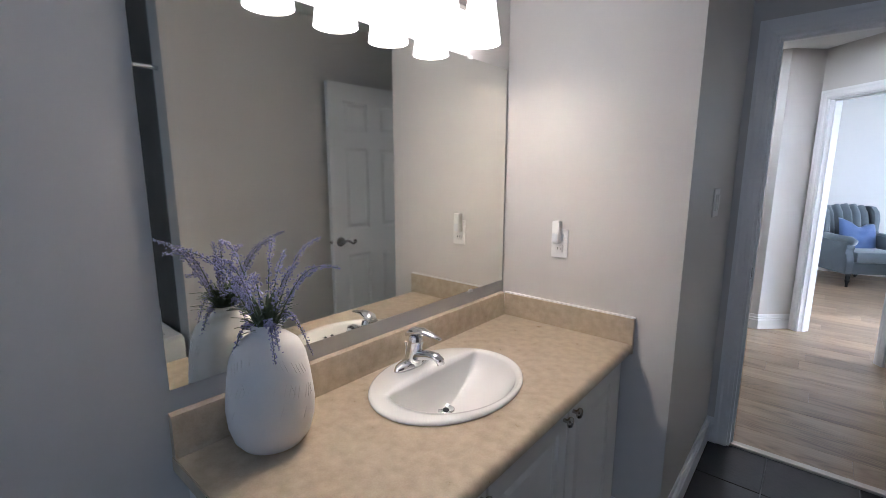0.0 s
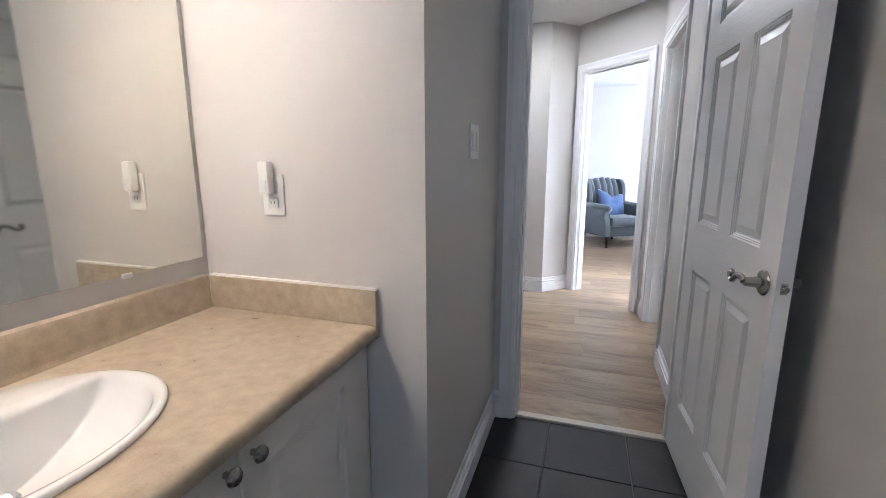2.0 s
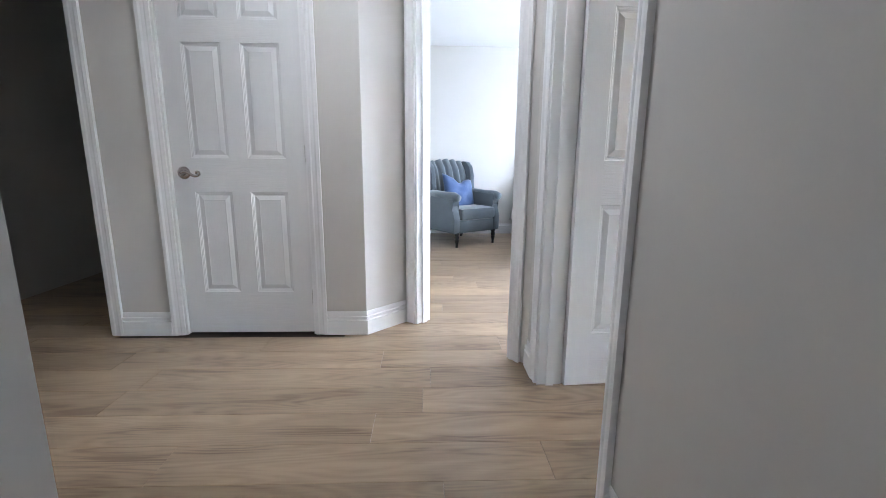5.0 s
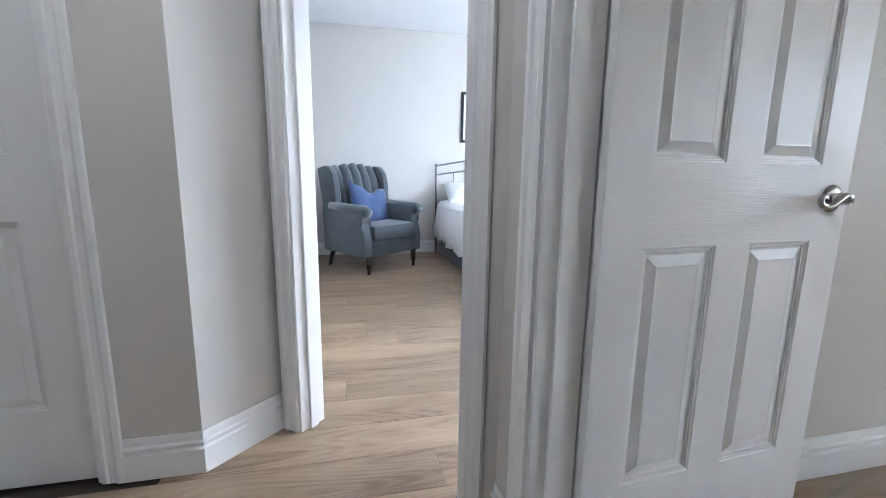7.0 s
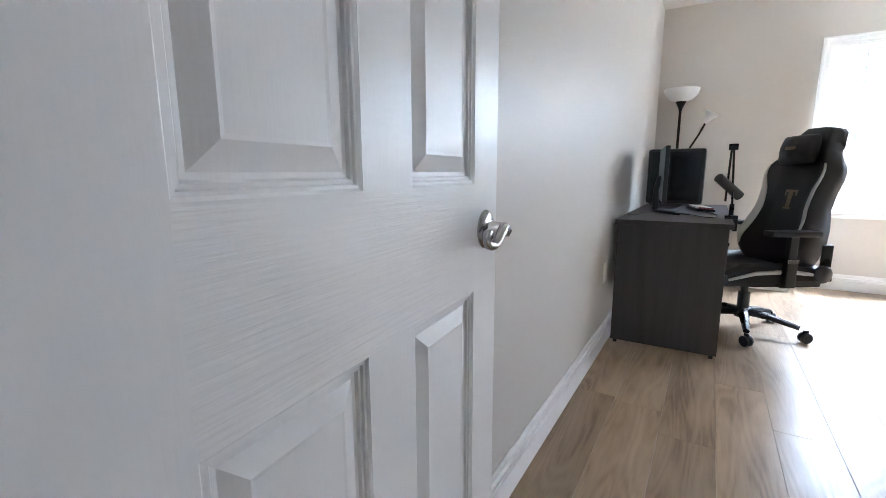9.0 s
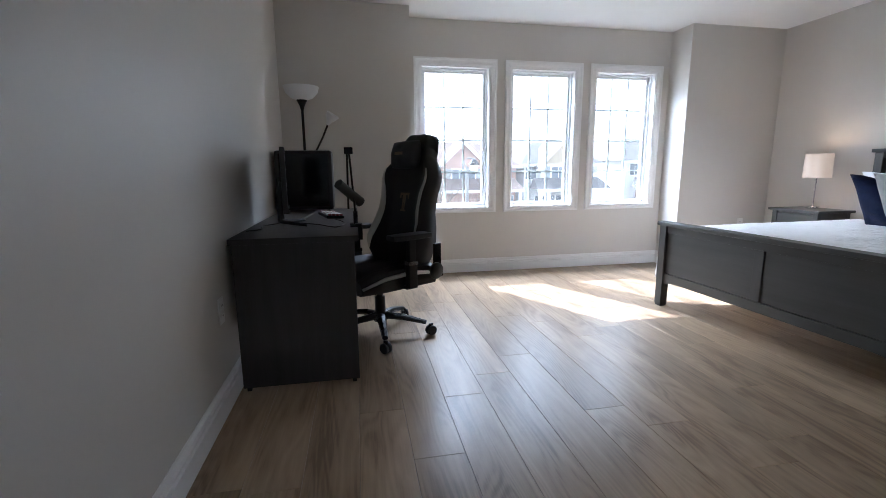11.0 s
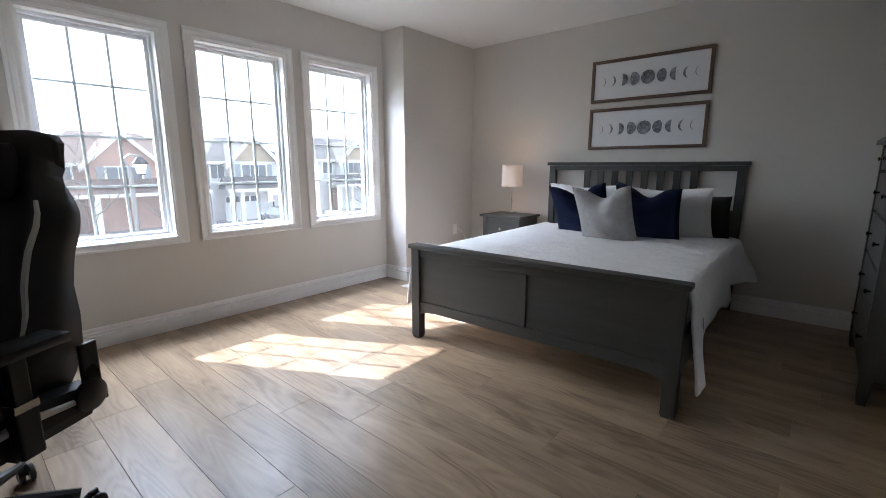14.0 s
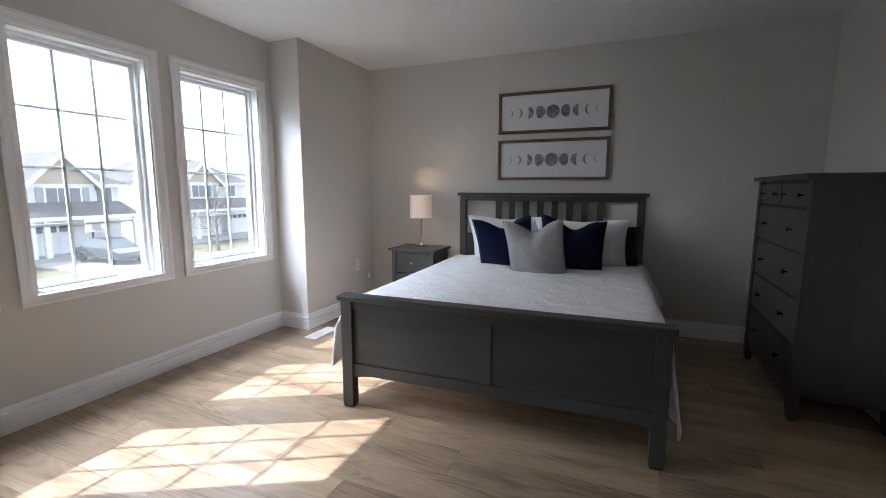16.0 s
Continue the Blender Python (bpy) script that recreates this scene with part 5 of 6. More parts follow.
def moon_picture(z):
    root = thing("moon_picture", pose(3.806, -0.184, z), "wide framed print of moon phases in a walnut frame", "picture", group="moon phase pictures")
    w, h, f = 0.490, 0.182, 0.026
    part("frame_rail", box(-w, w, 0.0, 0.026, h - f, h, 0.002), FRAMEWOOD, root)
    part("frame_rail", box(-w, w, 0.0, 0.026, -h, -h + f, 0.002), FRAMEWOOD, root)
    part("frame_stile", box(-w, -w + f, 0.0, 0.0255, -h + f, h - f, 0.002), FRAMEWOOD, root)
    part("frame_stile", box(w - f, w, 0.0, 0.0255, -h + f, h - f, 0.002), FRAMEWOOD, root)
    pr = part("print", box(-w + f, w - f, 0.001, 0.010, -h + f, h - f), PAPER, root, "white print with nine dark moon phases")
    for i in range(9):
        k = i - 4
        x = math.copysign((0, 0.122, 0.222, 0.318, 0.405)[abs(k)], k)
        r = (0.058, 0.054, 0.052, 0.047, 0.044)[abs(k)]
        # lit limb outer curve and terminator inner curve
        outer = []
        side = 1 if k < 0 else -1
        for j in range(17):
            a = -math.pi / 2 + math.pi * j / 16
            outer.append((x + side * r * math.cos(a), r * math.sin(a)))
        if k == 0:
            pts = [(x + r * math.cos(2 * math.pi * j / 32), r * math.sin(2 * math.pi * j / 32)) for j in range(32)]
        else:
            cover = {1: -0.45, 2: 0.15, 3: 0.62, 4: 0.86}[abs(k)]
            inner = [(x + side * cover * r * math.cos(-math.pi / 2 + math.pi * j / 16), r * math.sin(-math.pi / 2 + math.pi * j / 16)) for j in range(1, 16)]
            pts = outer + inner[::-1]
        bm = bmesh.new()
        m = Matrix.Translation((0, 0.0102, 0)) @ Matrix.Rotation(radians(90), 4, 'X')
        prism(bm, pts, -0.0006, 0.0, m=m)
        part("moon", bm, MOONINK, pr)
    return root


moon_picture(1.9125)
moon_picture(1.4925)


def dresser():
    root = thing("chest_of_drawers", pose(1.85, 0.655, 0), "tall dark grey six-drawer wooden chest of drawers", "dresser")
    W, D = 0.495, 0.455
    part("top", box(0, D + 0.03, -W - 0.018, W + 0.018, 1.285, 1.312, 0.005), GREYWOOD, root)
    for y in (-W, W - 0.05):
        for x in (0.005, D - 0.05):
            bm = bmesh.new()
            ring_loft(bm, [[(x + i, y + i, z), (x + 0.05 - i, y + i, z), (x + 0.05 - i, y + 0.05 - i, z), (x + i, y + 0.05 - i, z)] for i, z in ((0.008, 0), (0, 0.06), (0, 1.284))])
            part("leg", bm, GREYWOODV, root)
    for y in (-W + 0.008, W - 0.026):
        part("side_panel", box(0.056, D - 0.051, y, y + 0.018, 0.13, 1.284), GREYWOODV, root)
    part("back_panel", box(0.006, 0.016, -W + 0.05, W - 0.05, 0.13, 1.284), GREYWOODV, root)
    part("bottom_rail", box(D - 0.04, D - 0.012, -W + 0.051, W - 0.051, 0.10, 0.155, 0.002), GREYWOOD, root)
    rows = [(0.165, 0.395), (0.410, 0.640), (0.655, 0.885), (0.900, 1.120), (1.140, 1.262)]
    # solid dark block behind the drawers, painting shade into the gaps between them
    part("gap_shade_block", box(0.02, D - 0.028, -W + 0.052, W - 0.052, 0.156, 1.283), HOLESHADE, root)
    for n, (z0, z1) in enumerate(rows):
        spans = [(-W + 0.056, W - 0.056)] if n < 4 else [(-W + 0.056, -0.006), (0.006, W - 0.056)]
        for a, b in spans:
            d = part("drawer", box(D - 0.06, D - 0.006, a, b, z0, z1, 0.003), GREYWOOD, root)
            for f in ((0.22, 0.78) if n < 4 else (0.18, 0.82)):
                bm = bmesh.new()
                lathe(bm, [(0, 0), (0.005, 0), (0.005, 0.014), (0.012, 0.019), (0.012, 0.024), (0, 0.028)], seg=12)
                bmesh.ops.transform(bm, matrix=Matrix.Translation((D - 0.006, a + (b - a) * f, (z0 + z1) / 2)) @ Matrix.Rotation(radians(90), 4, 'Y'), verts=bm.verts)
                part("knob", bm, BLACKMETAL, d, "small dark metal knob", smooth=True)


dresser()


def desk():
    root = thing("desk", pose(0, 0, 0), "charcoal wood-grain desk with panel ends", "desk")
    part("desktop", box(3.73, 5.30, 4.205, 4.785, 0.718, 0.746, 0.002), DESKWOOD, root)
    part("end_panel", box(3.745, 3.773, 4.225, 4.775, 0.018, 0.717, 0.002), DESKWOOD, root)
    part("end_panel", box(5.255, 5.283, 4.225, 4.775, 0.018, 0.717, 0.002), DESKWOOD, root)
    part("modesty_panel", box(3.774, 5.254, 4.70, 4.718, 0.30, 0.717), DESKWOOD, root)
    for x in (3.75, 5.26):
        for y in (4.24, 4.74):
            part("foot", box(x, x + 0.018, y, y + 0.02, 0, 0.0175), BLACKPL, root)


desk()
pc = thing("computer_tower", pose(5.06, 4.375, 0.7465), "black computer tower on the desk", "computer")
part("case", box(0, 0.21, 0, 0.41, 0.012, 0.45, 0.022), BLACKPL, pc, smooth=True)
part("side_panel", box(-0.003, -0.0005, 0.03, 0.38, 0.04, 0.425), SCREEN, pc, "dark glass side panel")
for a in ((0.02, 0.03), (0.17, 0.03), (0.02, 0.36), (0.17, 0.36)):
    part("foot", box(a[0], a[0] + 0.02, a[1], a[1] + 0.02, 0, 0.0118), BLACKPL, pc)

mon = thing("monitor", pose(4.26, 4.60, 0.7465, 0, 0, 8), "black flat monitor on a stand", "monitor")
part("panel", box(-0.29, 0.29, -0.012, 0.012, 0.085, 0.42, 0.004), BLACKPL, mon)
part("screen", box(-0.282, 0.282, -0.0135, -0.0125, 0.10, 0.412), SCREEN, mon, "dark switched-off screen")
part("chin", box(-0.288, 0.288, -0.016, -0.0125, 0.0855, 0.099), BLACKMETAL, mon)
bm = bmesh.new()
tube(bm, [(0, 0.03, 0.02), (0, 0.035, 0.15), (0, 0.014, 0.24)], [0.02, 0.017, 0.017], seg=10)
part("neck", bm, BLACKPL, mon, smooth=True)
for s in (-1, 1):
    bm = bmesh.new()
    tube(bm, [(0, 0.03, 0.02), (s * 0.09, -0.05, 0.012), (s * 0.14, -0.10, 0.006)], [0.014, 0.010, 0.006], seg=8)
    part("stand_leg", bm, BLACKPL, mon, smooth=True)

kb = thing("keyboard", pose(4.66, 4.38, 0.7465, 3, 0, 14), "small keyboard with white and red keycaps", "keyboard")
part("case", box(-0.16, 0.16, -0.055, 0.055, 0.0, 0.018, 0.004), BLACKPL, kb)
for i in range(14):
    for j in range(4):
        part("key", box(-0.152 + i * 0.0218, -0.152 + i * 0.0218 + 0.0185, -0.046 + j * 0.0235, -0.046 + j * 0.0235 + 0.019, 0.0182, 0.028, 0.002),
             REDPL if (i + j) % 9 == 0 or i > 12 or i < 1 else PLASTIC, kb)

mic = thing("microphone_arm", pose(4.06, 4.215, 0.7465), "black microphone boom arm clamped to the desk edge", "microphone")
bm = bmesh.new()
bx(bm, -0.025, 0.025, -0.03, 0.03, 0.0, 0.02, 0.003)
bx(bm, -0.02, 0.02, -0.035, -0.012, -0.07, 0.02, 0.003)
tube(bm, [(0, 0.005, -0.032), (0, 0.005, -0.09)], 0.005)
part("clamp", bm, BLACKMETAL, mic)
bm = bmesh.new()
tube(bm, [(0, 0, 0.02), (0, 0, 0.085)], 0.012, seg=12)
part("pivot", bm, BLACKMETAL, mic, smooth=True)
bm = bmesh.new()
for o in (-0.010, 0.010):
    tube(bm, [(o, 0.0, 0.075), (o - 0.035, 0.02, 0.40)], 0.0055, seg=8)
part("lower_arm", bm, BLACKMETAL, mic, smooth=True)
bm = bmesh.new()
for o in (-0.010, 0.010):
    tube(bm, [(o - 0.035, 0.03, 0.40), (o - 0.01, 0.035, 0.10)], 0.0055, seg=8)
bx(bm, -0.055, -0.012, 0.0, 0.045, 0.385, 0.42, 0.004)
part("upper_arm", bm, BLACKMETAL, mic)
bm = bmesh.new()
tube(bm, [(0.04, -0.03, 0.13), (-0.07, 0.08, 0.235)], [0.028, 0.026], seg=14)
part("microphone", bm, BLACKPL, mic, "black cylindrical microphone", smooth=True)


def floor_lamp():
    root = thing("floor_lamp", pose(5.50, 4.61, 0), "black torchere floor lamp with white bowl and reading arm", "floor lamp")
    bm = bmesh.new()
    lathe(bm, [(0, 0), (0.125, 0), (0.125, 0.015), (0.03, 0.028), (0, 0.03)], seg=28)
    part("base", bm, BLACKMETAL, root, smooth=True)
    bm = bmesh.new()
    tube(bm, [(0, 0, 0.02), (0, 0, 1.60)], 0.011, seg=12)
    lathe(bm, [(0.011, 1.53), (0.018, 1.56), (0.045, 1.615), (0.0, 1.62)], seg=20)
    part("pole", bm, BLACKMETAL, root, smooth=True)
    bm = bmesh.new()
    prof = [(0.045, 1.612), (0.09, 1.632), (0.125, 1.668), (0.140, 1.715), (0.137, 1.715), (0.121, 1.67), (0.088, 1.637), (0.03, 1.620)]
    ring_loft(bm, [[(r * math.cos(2 * math.pi * j / 36), r * math.sin(2 * math.pi * j / 36), z) for j in range(36)] for r, z in prof], cap=False)
    part("bowl_shade", bm, LAMPGLASS, root, "white frosted bowl shade", smooth=True)
    bm = bmesh.new()
    tube(bm, [(0, 0, 1.02), (-0.01, -0.04, 1.12), (-0.03, -0.10, 1.22), (-0.05, -0.155, 1.32), (-0.07, -0.20, 1.42)], 0.008, seg=8)
    arm = part("reading_arm", bm, BLACKMETAL, root, smooth=True)
    bm = bmesh.new()
    prof = [(0.012, -0.03), (0.022, 0.0), (0.040, 0.03), (0.055, 0.065), (0.052, 0.065), (0.036, 0.032), (0.0, 0.005)]
    ring_loft(bm, [[(r * math.cos(2 * math.pi * j / 24), r * math.sin(2 * math.pi * j / 24), z) for j in range(24)] for r, z in prof], cap=False)
    bmesh.ops.transform(bm, matrix=Matrix.Translation((-0.075, -0.21, 1.44)) @ Euler((radians(32), radians(-14), 0)).to_matrix().to_4x4(), verts=bm.verts)
    part("reading_shade", bm, LAMPGLASS, arm, "small white frosted shade", smooth=True)


floor_lamp()


def gaming_chair():
    root = thing("gaming_chair", pose(4.395, 4.085, 0, 0, 0, 31), "black gaming chair with white stripes on a five-star base", "office chair")
    # local: the seat faces +y
    for i in range(5):
        a = radians(72 * i + 151)
        dx, dy = math.cos(a), math.sin(a)
        bm = bmesh.new()
        tube(bm, [(0.02 * dx, 0.02 * dy, 0.125), (0.15 * dx, 0.15 * dy, 0.115), (0.30 * dx, 0.30 * dy, 0.082)], [0.032, 0.026, 0.018], seg=8, flat=0.8)
        sp = part("spoke", bm, BLACKMETAL, root, smooth=True)
        m = Matrix.Translation((0.33 * dx, 0.33 * dy, 0.032)) @ Matrix.Rotation(a + 0.7, 4, 'Z')
        for o in (-0.015, 0.015):
            bm = bmesh.new()
            lathe(bm, [(0, -0.009), (0.028, -0.009), (0.032, -0.005), (0.032, 0.005), (0.028, 0.009), (0, 0.009)], seg=18)
            bmesh.ops.transform(bm, matrix=m @ Matrix.Translation((0, o, 0)) @ Matrix.Rotation(radians(90), 4, 'X'), verts=bm.verts)
            part("caster_wheel", bm, BLACKPL, sp, smooth=True)
        bm = bmesh.new()
        bx(bm, -0.015, 0.015, -0.005, 0.005, 0.0, 0.045, 0.002, m=m)
        part("caster_fork", bm, BLACKMETAL, sp)
    bm = bmesh.new()
    lathe(bm, [(0, 0.09), (0.045, 0.09), (0.045, 0.14), (0.034, 0.15), (0.034, 0.25), (0.020, 0.255), (0.020, 0.335), (0, 0.335)], seg=20)
    part("gas_lift", bm, BLACKPL, root, smooth=True)
    bm = bmesh.new()
    bx(bm, -0.11, 0.11, -0.13, 0.13, 0.325, 0.375, 0.01)
    tube(bm, [(0.10, 0.0, 0.35), (0.20, 0.02, 0.345), (0.26, 0.03, 0.335)], [0.006, 0.007, 0.012], seg=8)
    part("tilt_mechanism", bm, BLACKMETAL, root)
    # seat: cushion with raised side bolsters
    bm = bmesh.new()
    rows = []
    for j in range(13):
        v = j / 12
        y = -0.25 + 0.53 * v
        z0 = 0.350
        crown = 0.02 * math.sin(v * math.pi) - 0.04 * max(0, v - 0.85) / 0.15
        ring = []
        for x, z in ((-0.26, 0.0), (-0.275, 0.05), (-0.265, 0.105), (-0.225, 0.118), (-0.185, 0.088), (-0.1, 0.082), (0, 0.085), (0.1, 0.082), (0.185, 0.088), (0.225, 0.118), (0.265, 0.105), (0.275, 0.05), (0.26, 0.0)):
            tp = 1 - 0.10 * max(0, v - 0.7) / 0.3
            ring.append((x * tp, y, z0 + z + (crown if z > 0.03 else 0)))
        rows.append(ring)
    ring_loft(bm, rows)
    part("seat", bm, BLACKPU, root, smooth=True)
    for s in (-1, 1):
        bm = bmesh.new()
        tube(bm, [(s * 0.278, -0.24, 0.420), (s * 0.280, -0.05, 0.445), (s * 0.278, 0.14, 0.435), (s * 0.248, 0.275, 0.390)], [0.008, 0.014, 0.012, 0.008], seg=8)
        part("seat_stripe", bm, WHITEPU, root, "white side stripe", smooth="all")
    # backrest
    lean = Matrix.Translation((0, -0.20, 0.415)) @ Matrix.Rotation(radians(9.5), 4, 'X')
    zs = [0.0, 0.08, 0.18, 0.28, 0.38, 0.48, 0.56, 0.62, 0.68, 0.73, 0.79, 0.84, 0.87]
    hw = [0.19, 0.24, 0.270, 0.260, 0.230, 0.234, 0.257, 0.253, 0.210, 0.163, 0.147, 0.132, 0.095]

    def surf(u, z):
        h = float(np.interp(z, zs, hw))
        deep = 0.06 + 0.075 * math.exp(-((z - 0.14) / 0.13) ** 2)
        bol = deep * max(0, abs(u) - 0.55) / 0.45 * min(1.0, max(0, (0.76 - z) / 0.12))
        edge = max(0.0, (abs(u) - 0.86) / 0.14) ** 2
        y = 0.045 + 0.018 * math.sin(z * 5.2) + bol - 0.085 * edge - 0.02 * max(0, z - 0.8) / 0.07
        return Vector((u * h, y, z))
    bm = bmesh.new()
    n, rows = 24, 30
    front, back = {}, {}
    for i in range(n + 1):
        for j in range(rows + 1):
            u, z = 2 * i / n - 1, 0.87 * j / rows
            front[i, j] = bm.verts.new(surf(u, z))
            p = surf(u * 0.97, z)
            back[i, j] = bm.verts.new((p.x, -0.055 + 0.03 * abs(u) ** 3, z))
    for i in range(n):
        for j in range(rows):
            bm.faces.new((front[i, j], front[i + 1, j], front[i + 1, j + 1], front[i, j + 1]))
            bm.faces.new((back[i, j], back[i, j + 1], back[i + 1, j + 1], back[i + 1, j]))
        bm.faces.new((front[i, rows], front[i + 1, rows], back[i + 1, rows], back[i, rows]))
        bm.faces.new((front[i, 0], back[i, 0], back[i + 1, 0], front[i + 1, 0]))
    for j in range(rows):
        bm.faces.new((front[0, j], front[0, j + 1], back[0, j + 1], back[0, j]))
        bm.faces.new((front[n, j], back[n, j], back[n, j + 1], front[n, j + 1]))
    bmesh.ops.transform(bm, matrix=lean, verts=bm.verts)
    bk = part("backrest", bm, BLACKPU, root, smooth="all")
    for s in (-1, 1):
        bm = bmesh.new()
        rows2 = []
        for j in range(15):
            z = 0.10 + 0.54 * j / 14
            wdt = 0.02 + 0.16 * math.sin(math.pi * min(1, j / 14 * 1.05)) ** 0.8
            ring = []
            for u in (0.90, 0.90 - wdt * 0.5, 0.90 - wdt):
                p = surf(s * u, z) + Vector((0, 0.004, 0))
                ring.append(p)
            for u in (0.90 - wdt, 0.90):
                ring.append(surf(s * u, z) + Vector((0, -0.004, 0)))
            rows2.append([lean @ p for p in ring])
        ring_loft(bm, rows2)
        part("stripe", bm, WHITEPU, bk, "curved white side stripe", smooth=True)
    # stitched emblem and head pillow
    bm = bmesh.new()
    for a in ((-0.045, 0.045, 0.470, 0.485), (-0.014, -0.003, 0.375, 0.470), (0.003, 0.014, 0.375, 0.470), (-0.026, 0.026, 0.365, 0.375), (-0.045, -0.036, 0.448, 0.470), (0.036, 0.045, 0.448, 0.470)):
        y = surf(0, (a[2] + a[3]) / 2).y
        bx(bm, a[0], a[1], y - 0.002, y + 0.004, a[2], a[3], m=lean)
    part("emblem", bm, GOLDTHREAD, bk, "bronze stitched emblem")
    bm = cushion(0.26, 0.17, 0.11, seed=5, pull=-0.05, puff=0.36)
    bmesh.ops.transform(bm, matrix=lean @ pose(0, 0.085, 0.725, 0, 0, 180), verts=bm.verts)
    hp = part("head_pillow", bm, BLACKPU, root, smooth="all")
    bm = bmesh.new()
    bx(bm, -0.04, 0.04, 0.139, 0.146, 0.716, 0.734, m=lean)
    part("pillow_mark", bm, GOLDTHREAD, hp, "small bronze stitched mark")
    for s in (-1, 1):
        bm = bmesh.new()
        lathe(bm, [(0, -0.012), (0.045, -0.012), (0.052, -0.006), (0.052, 0.008), (0.040, 0.016), (0, 0.018)], seg=22)
        bmesh.ops.transform(bm, matrix=Matrix.Translation((s * 0.285, -0.235, 0.43)) @ Matrix.Rotation(radians(90 * s), 4, 'Y'), verts=bm.verts)
        part("recline_cover", bm, BLACKPL, root, smooth=True)
        bm = bmesh.new()
        bx(bm, s * 0.272 - 0.008, s * 0.272 + 0.008, -0.30, -0.05, 0.385, 0.43, 0.006)
        bx(bm, s * 0.272 - 0.008, s * 0.272 + 0.008, -0.285, -0.225, 0.43, 0.60, 0.006, m=None)
        part("side_bracket", bm, BLACKMETAL, root)
        bm = bmesh.new()
        bx(bm, s * 0.305 - 0.022, s * 0.305 + 0.022, -0.055, 0.005, 0.36, 0.52, 0.006)
        bx(bm, s * 0.305 - 0.017, s * 0.305 + 0.017, -0.048, -0.002, 0.52, 0.655, 0.004)
        bx(bm, min(s * 0.14, s * 0.30), max(s * 0.14, s * 0.30), -0.055, 0.005, 0.352, 0.374, 0.004)
        ar = part("armrest_post", bm, BLACKPL, root)
        part("armrest_collar", box(s * 0.305 - 0.024, s * 0.305 + 0.024, -0.057, 0.007, 0.50, 0.525, 0.003), NICKEL, ar)
        bm = bmesh.new()
        prism(bm, [(s * 0.305 - 0.05, -0.15), (s * 0.305 + 0.05, -0.15), (s * 0.305 + 0.054, 0.04), (s * 0.305 + 0.04, 0.12), (s * 0.305 - 0.04, 0.12), (s * 0.305 - 0.054, 0.04)], 0.656, 0.686, bev=0.008)
        part("armrest_pad", bm, BLACKPL, ar, smooth=True)


gaming_chair()


def cable(name, pts, r, label, mat=BLACKPL):
    root = thing(name, pose(0, 0, 0), label, "cable")
    pts = [Vector(p) for p in pts]
    fine = []
    for i in range(len(pts) - 1):
        p0, p1, p2, p3 = pts[max(i - 1, 0)], pts[i], pts[i + 1], pts[min(i + 2, len(pts) - 1)]
        for s in range(6):
            t = s / 6
            fine.append(0.5 * (2 * p1 + (p2 - p0) * t + (2 * p0 - 5 * p1 + 4 * p2 - p3) * t * t + (3 * p1 - p0 - 3 * p2 + p3) * t ** 3))
    fine.append(pts[-1])
    bm = bmesh.new()
    tube(bm, fine, r, seg=6)
    part("cord", bm, mat, root, smooth="all")
    return root


cable("desk_cable", [(4.33, 4.66, 0.750), (4.22, 4.45, 0.7495), (4.05, 4.32, 0.7495), (4.25, 4.28, 0.7495), (4.52, 4.36, 0.7495), (4.60, 4.36, 0.751)], 0.003, "thin black cable lying on the desktop")
cable("desk_cable", [(4.36, 4.66, 0.7495), (4.55, 4.55, 0.7495), (4.85, 4.52, 0.7495), (5.02, 4.50, 0.756)], 0.003, "thin black cable lying on the desktop")
cable("desk_cable", [(3.99, 4.76, 0.7495), (4.05, 4.70, 0.7495), (4.20, 4.72, 0.7495), (4.30, 4.65, 0.7495)], 0.003, "thin black cable lying on the desktop")
outlet(pose(5.69, 0.127, 0.45, 0, 0, -90), "white duplex outlet plate low on the pier")
outlet(pose(3.636, 4.81, 0.447), "white duplex outlet plate beside the desk")
outlet(pose(2.215, -0.185, 0.452, 0, 0, 180), "white duplex outlet plate behind the chest of drawers")
cable("lamp_cord", [(5.684, 0.127, 0.46), (5.62, 0.10, 0.44), (5.60, 0.05, 0.36), (5.64, 0.02, 0.30), (5.62, -0.03, 0.16), (5.50, -0.08, 0.14), (5.32, -0.10, 0.16), (5.23, -0.11, 0.20)], 0.0025, "thin white lamp cord hanging from the outlet", PLASTIC)
plug = thing("cord_switch", pose(5.605, 0.04, 0.33), "small white inline cord switch", "switch")
part("body", box(-0.012, 0.012, -0.009, 0.009, -0.028, 0.028, 0.004), PLASTIC, plug)

vent = thing("floor_register", pose(5.515, 0.945, 0.0), "white metal floor register by the pier", "vent")
bm = bmesh.new()
for a in ((-0.06, 0.06, -0.155, -0.135), (-0.06, 0.06, 0.135, 0.155), (-0.06, -0.042, -0.135, 0.135), (0.042, 0.06, -0.135, 0.135)):
    bx(bm, a[0], a[1], a[2], a[3], 0.0005, 0.006, 0.0015)
part("frame", bm, TRIM, vent)
for i in range(16):
    y = -0.128 + i * 0.017
    part("slat", box(-0.042, 0.042, y, y + 0.008, 0.001, 0.0045), TRIM, vent)
# dark sheet under the slats, painted as the shade in the duct
part("well", box(-0.042, 0.042, -0.135, 0.135, 0.0002, 0.0008), HOLESHADE, vent)


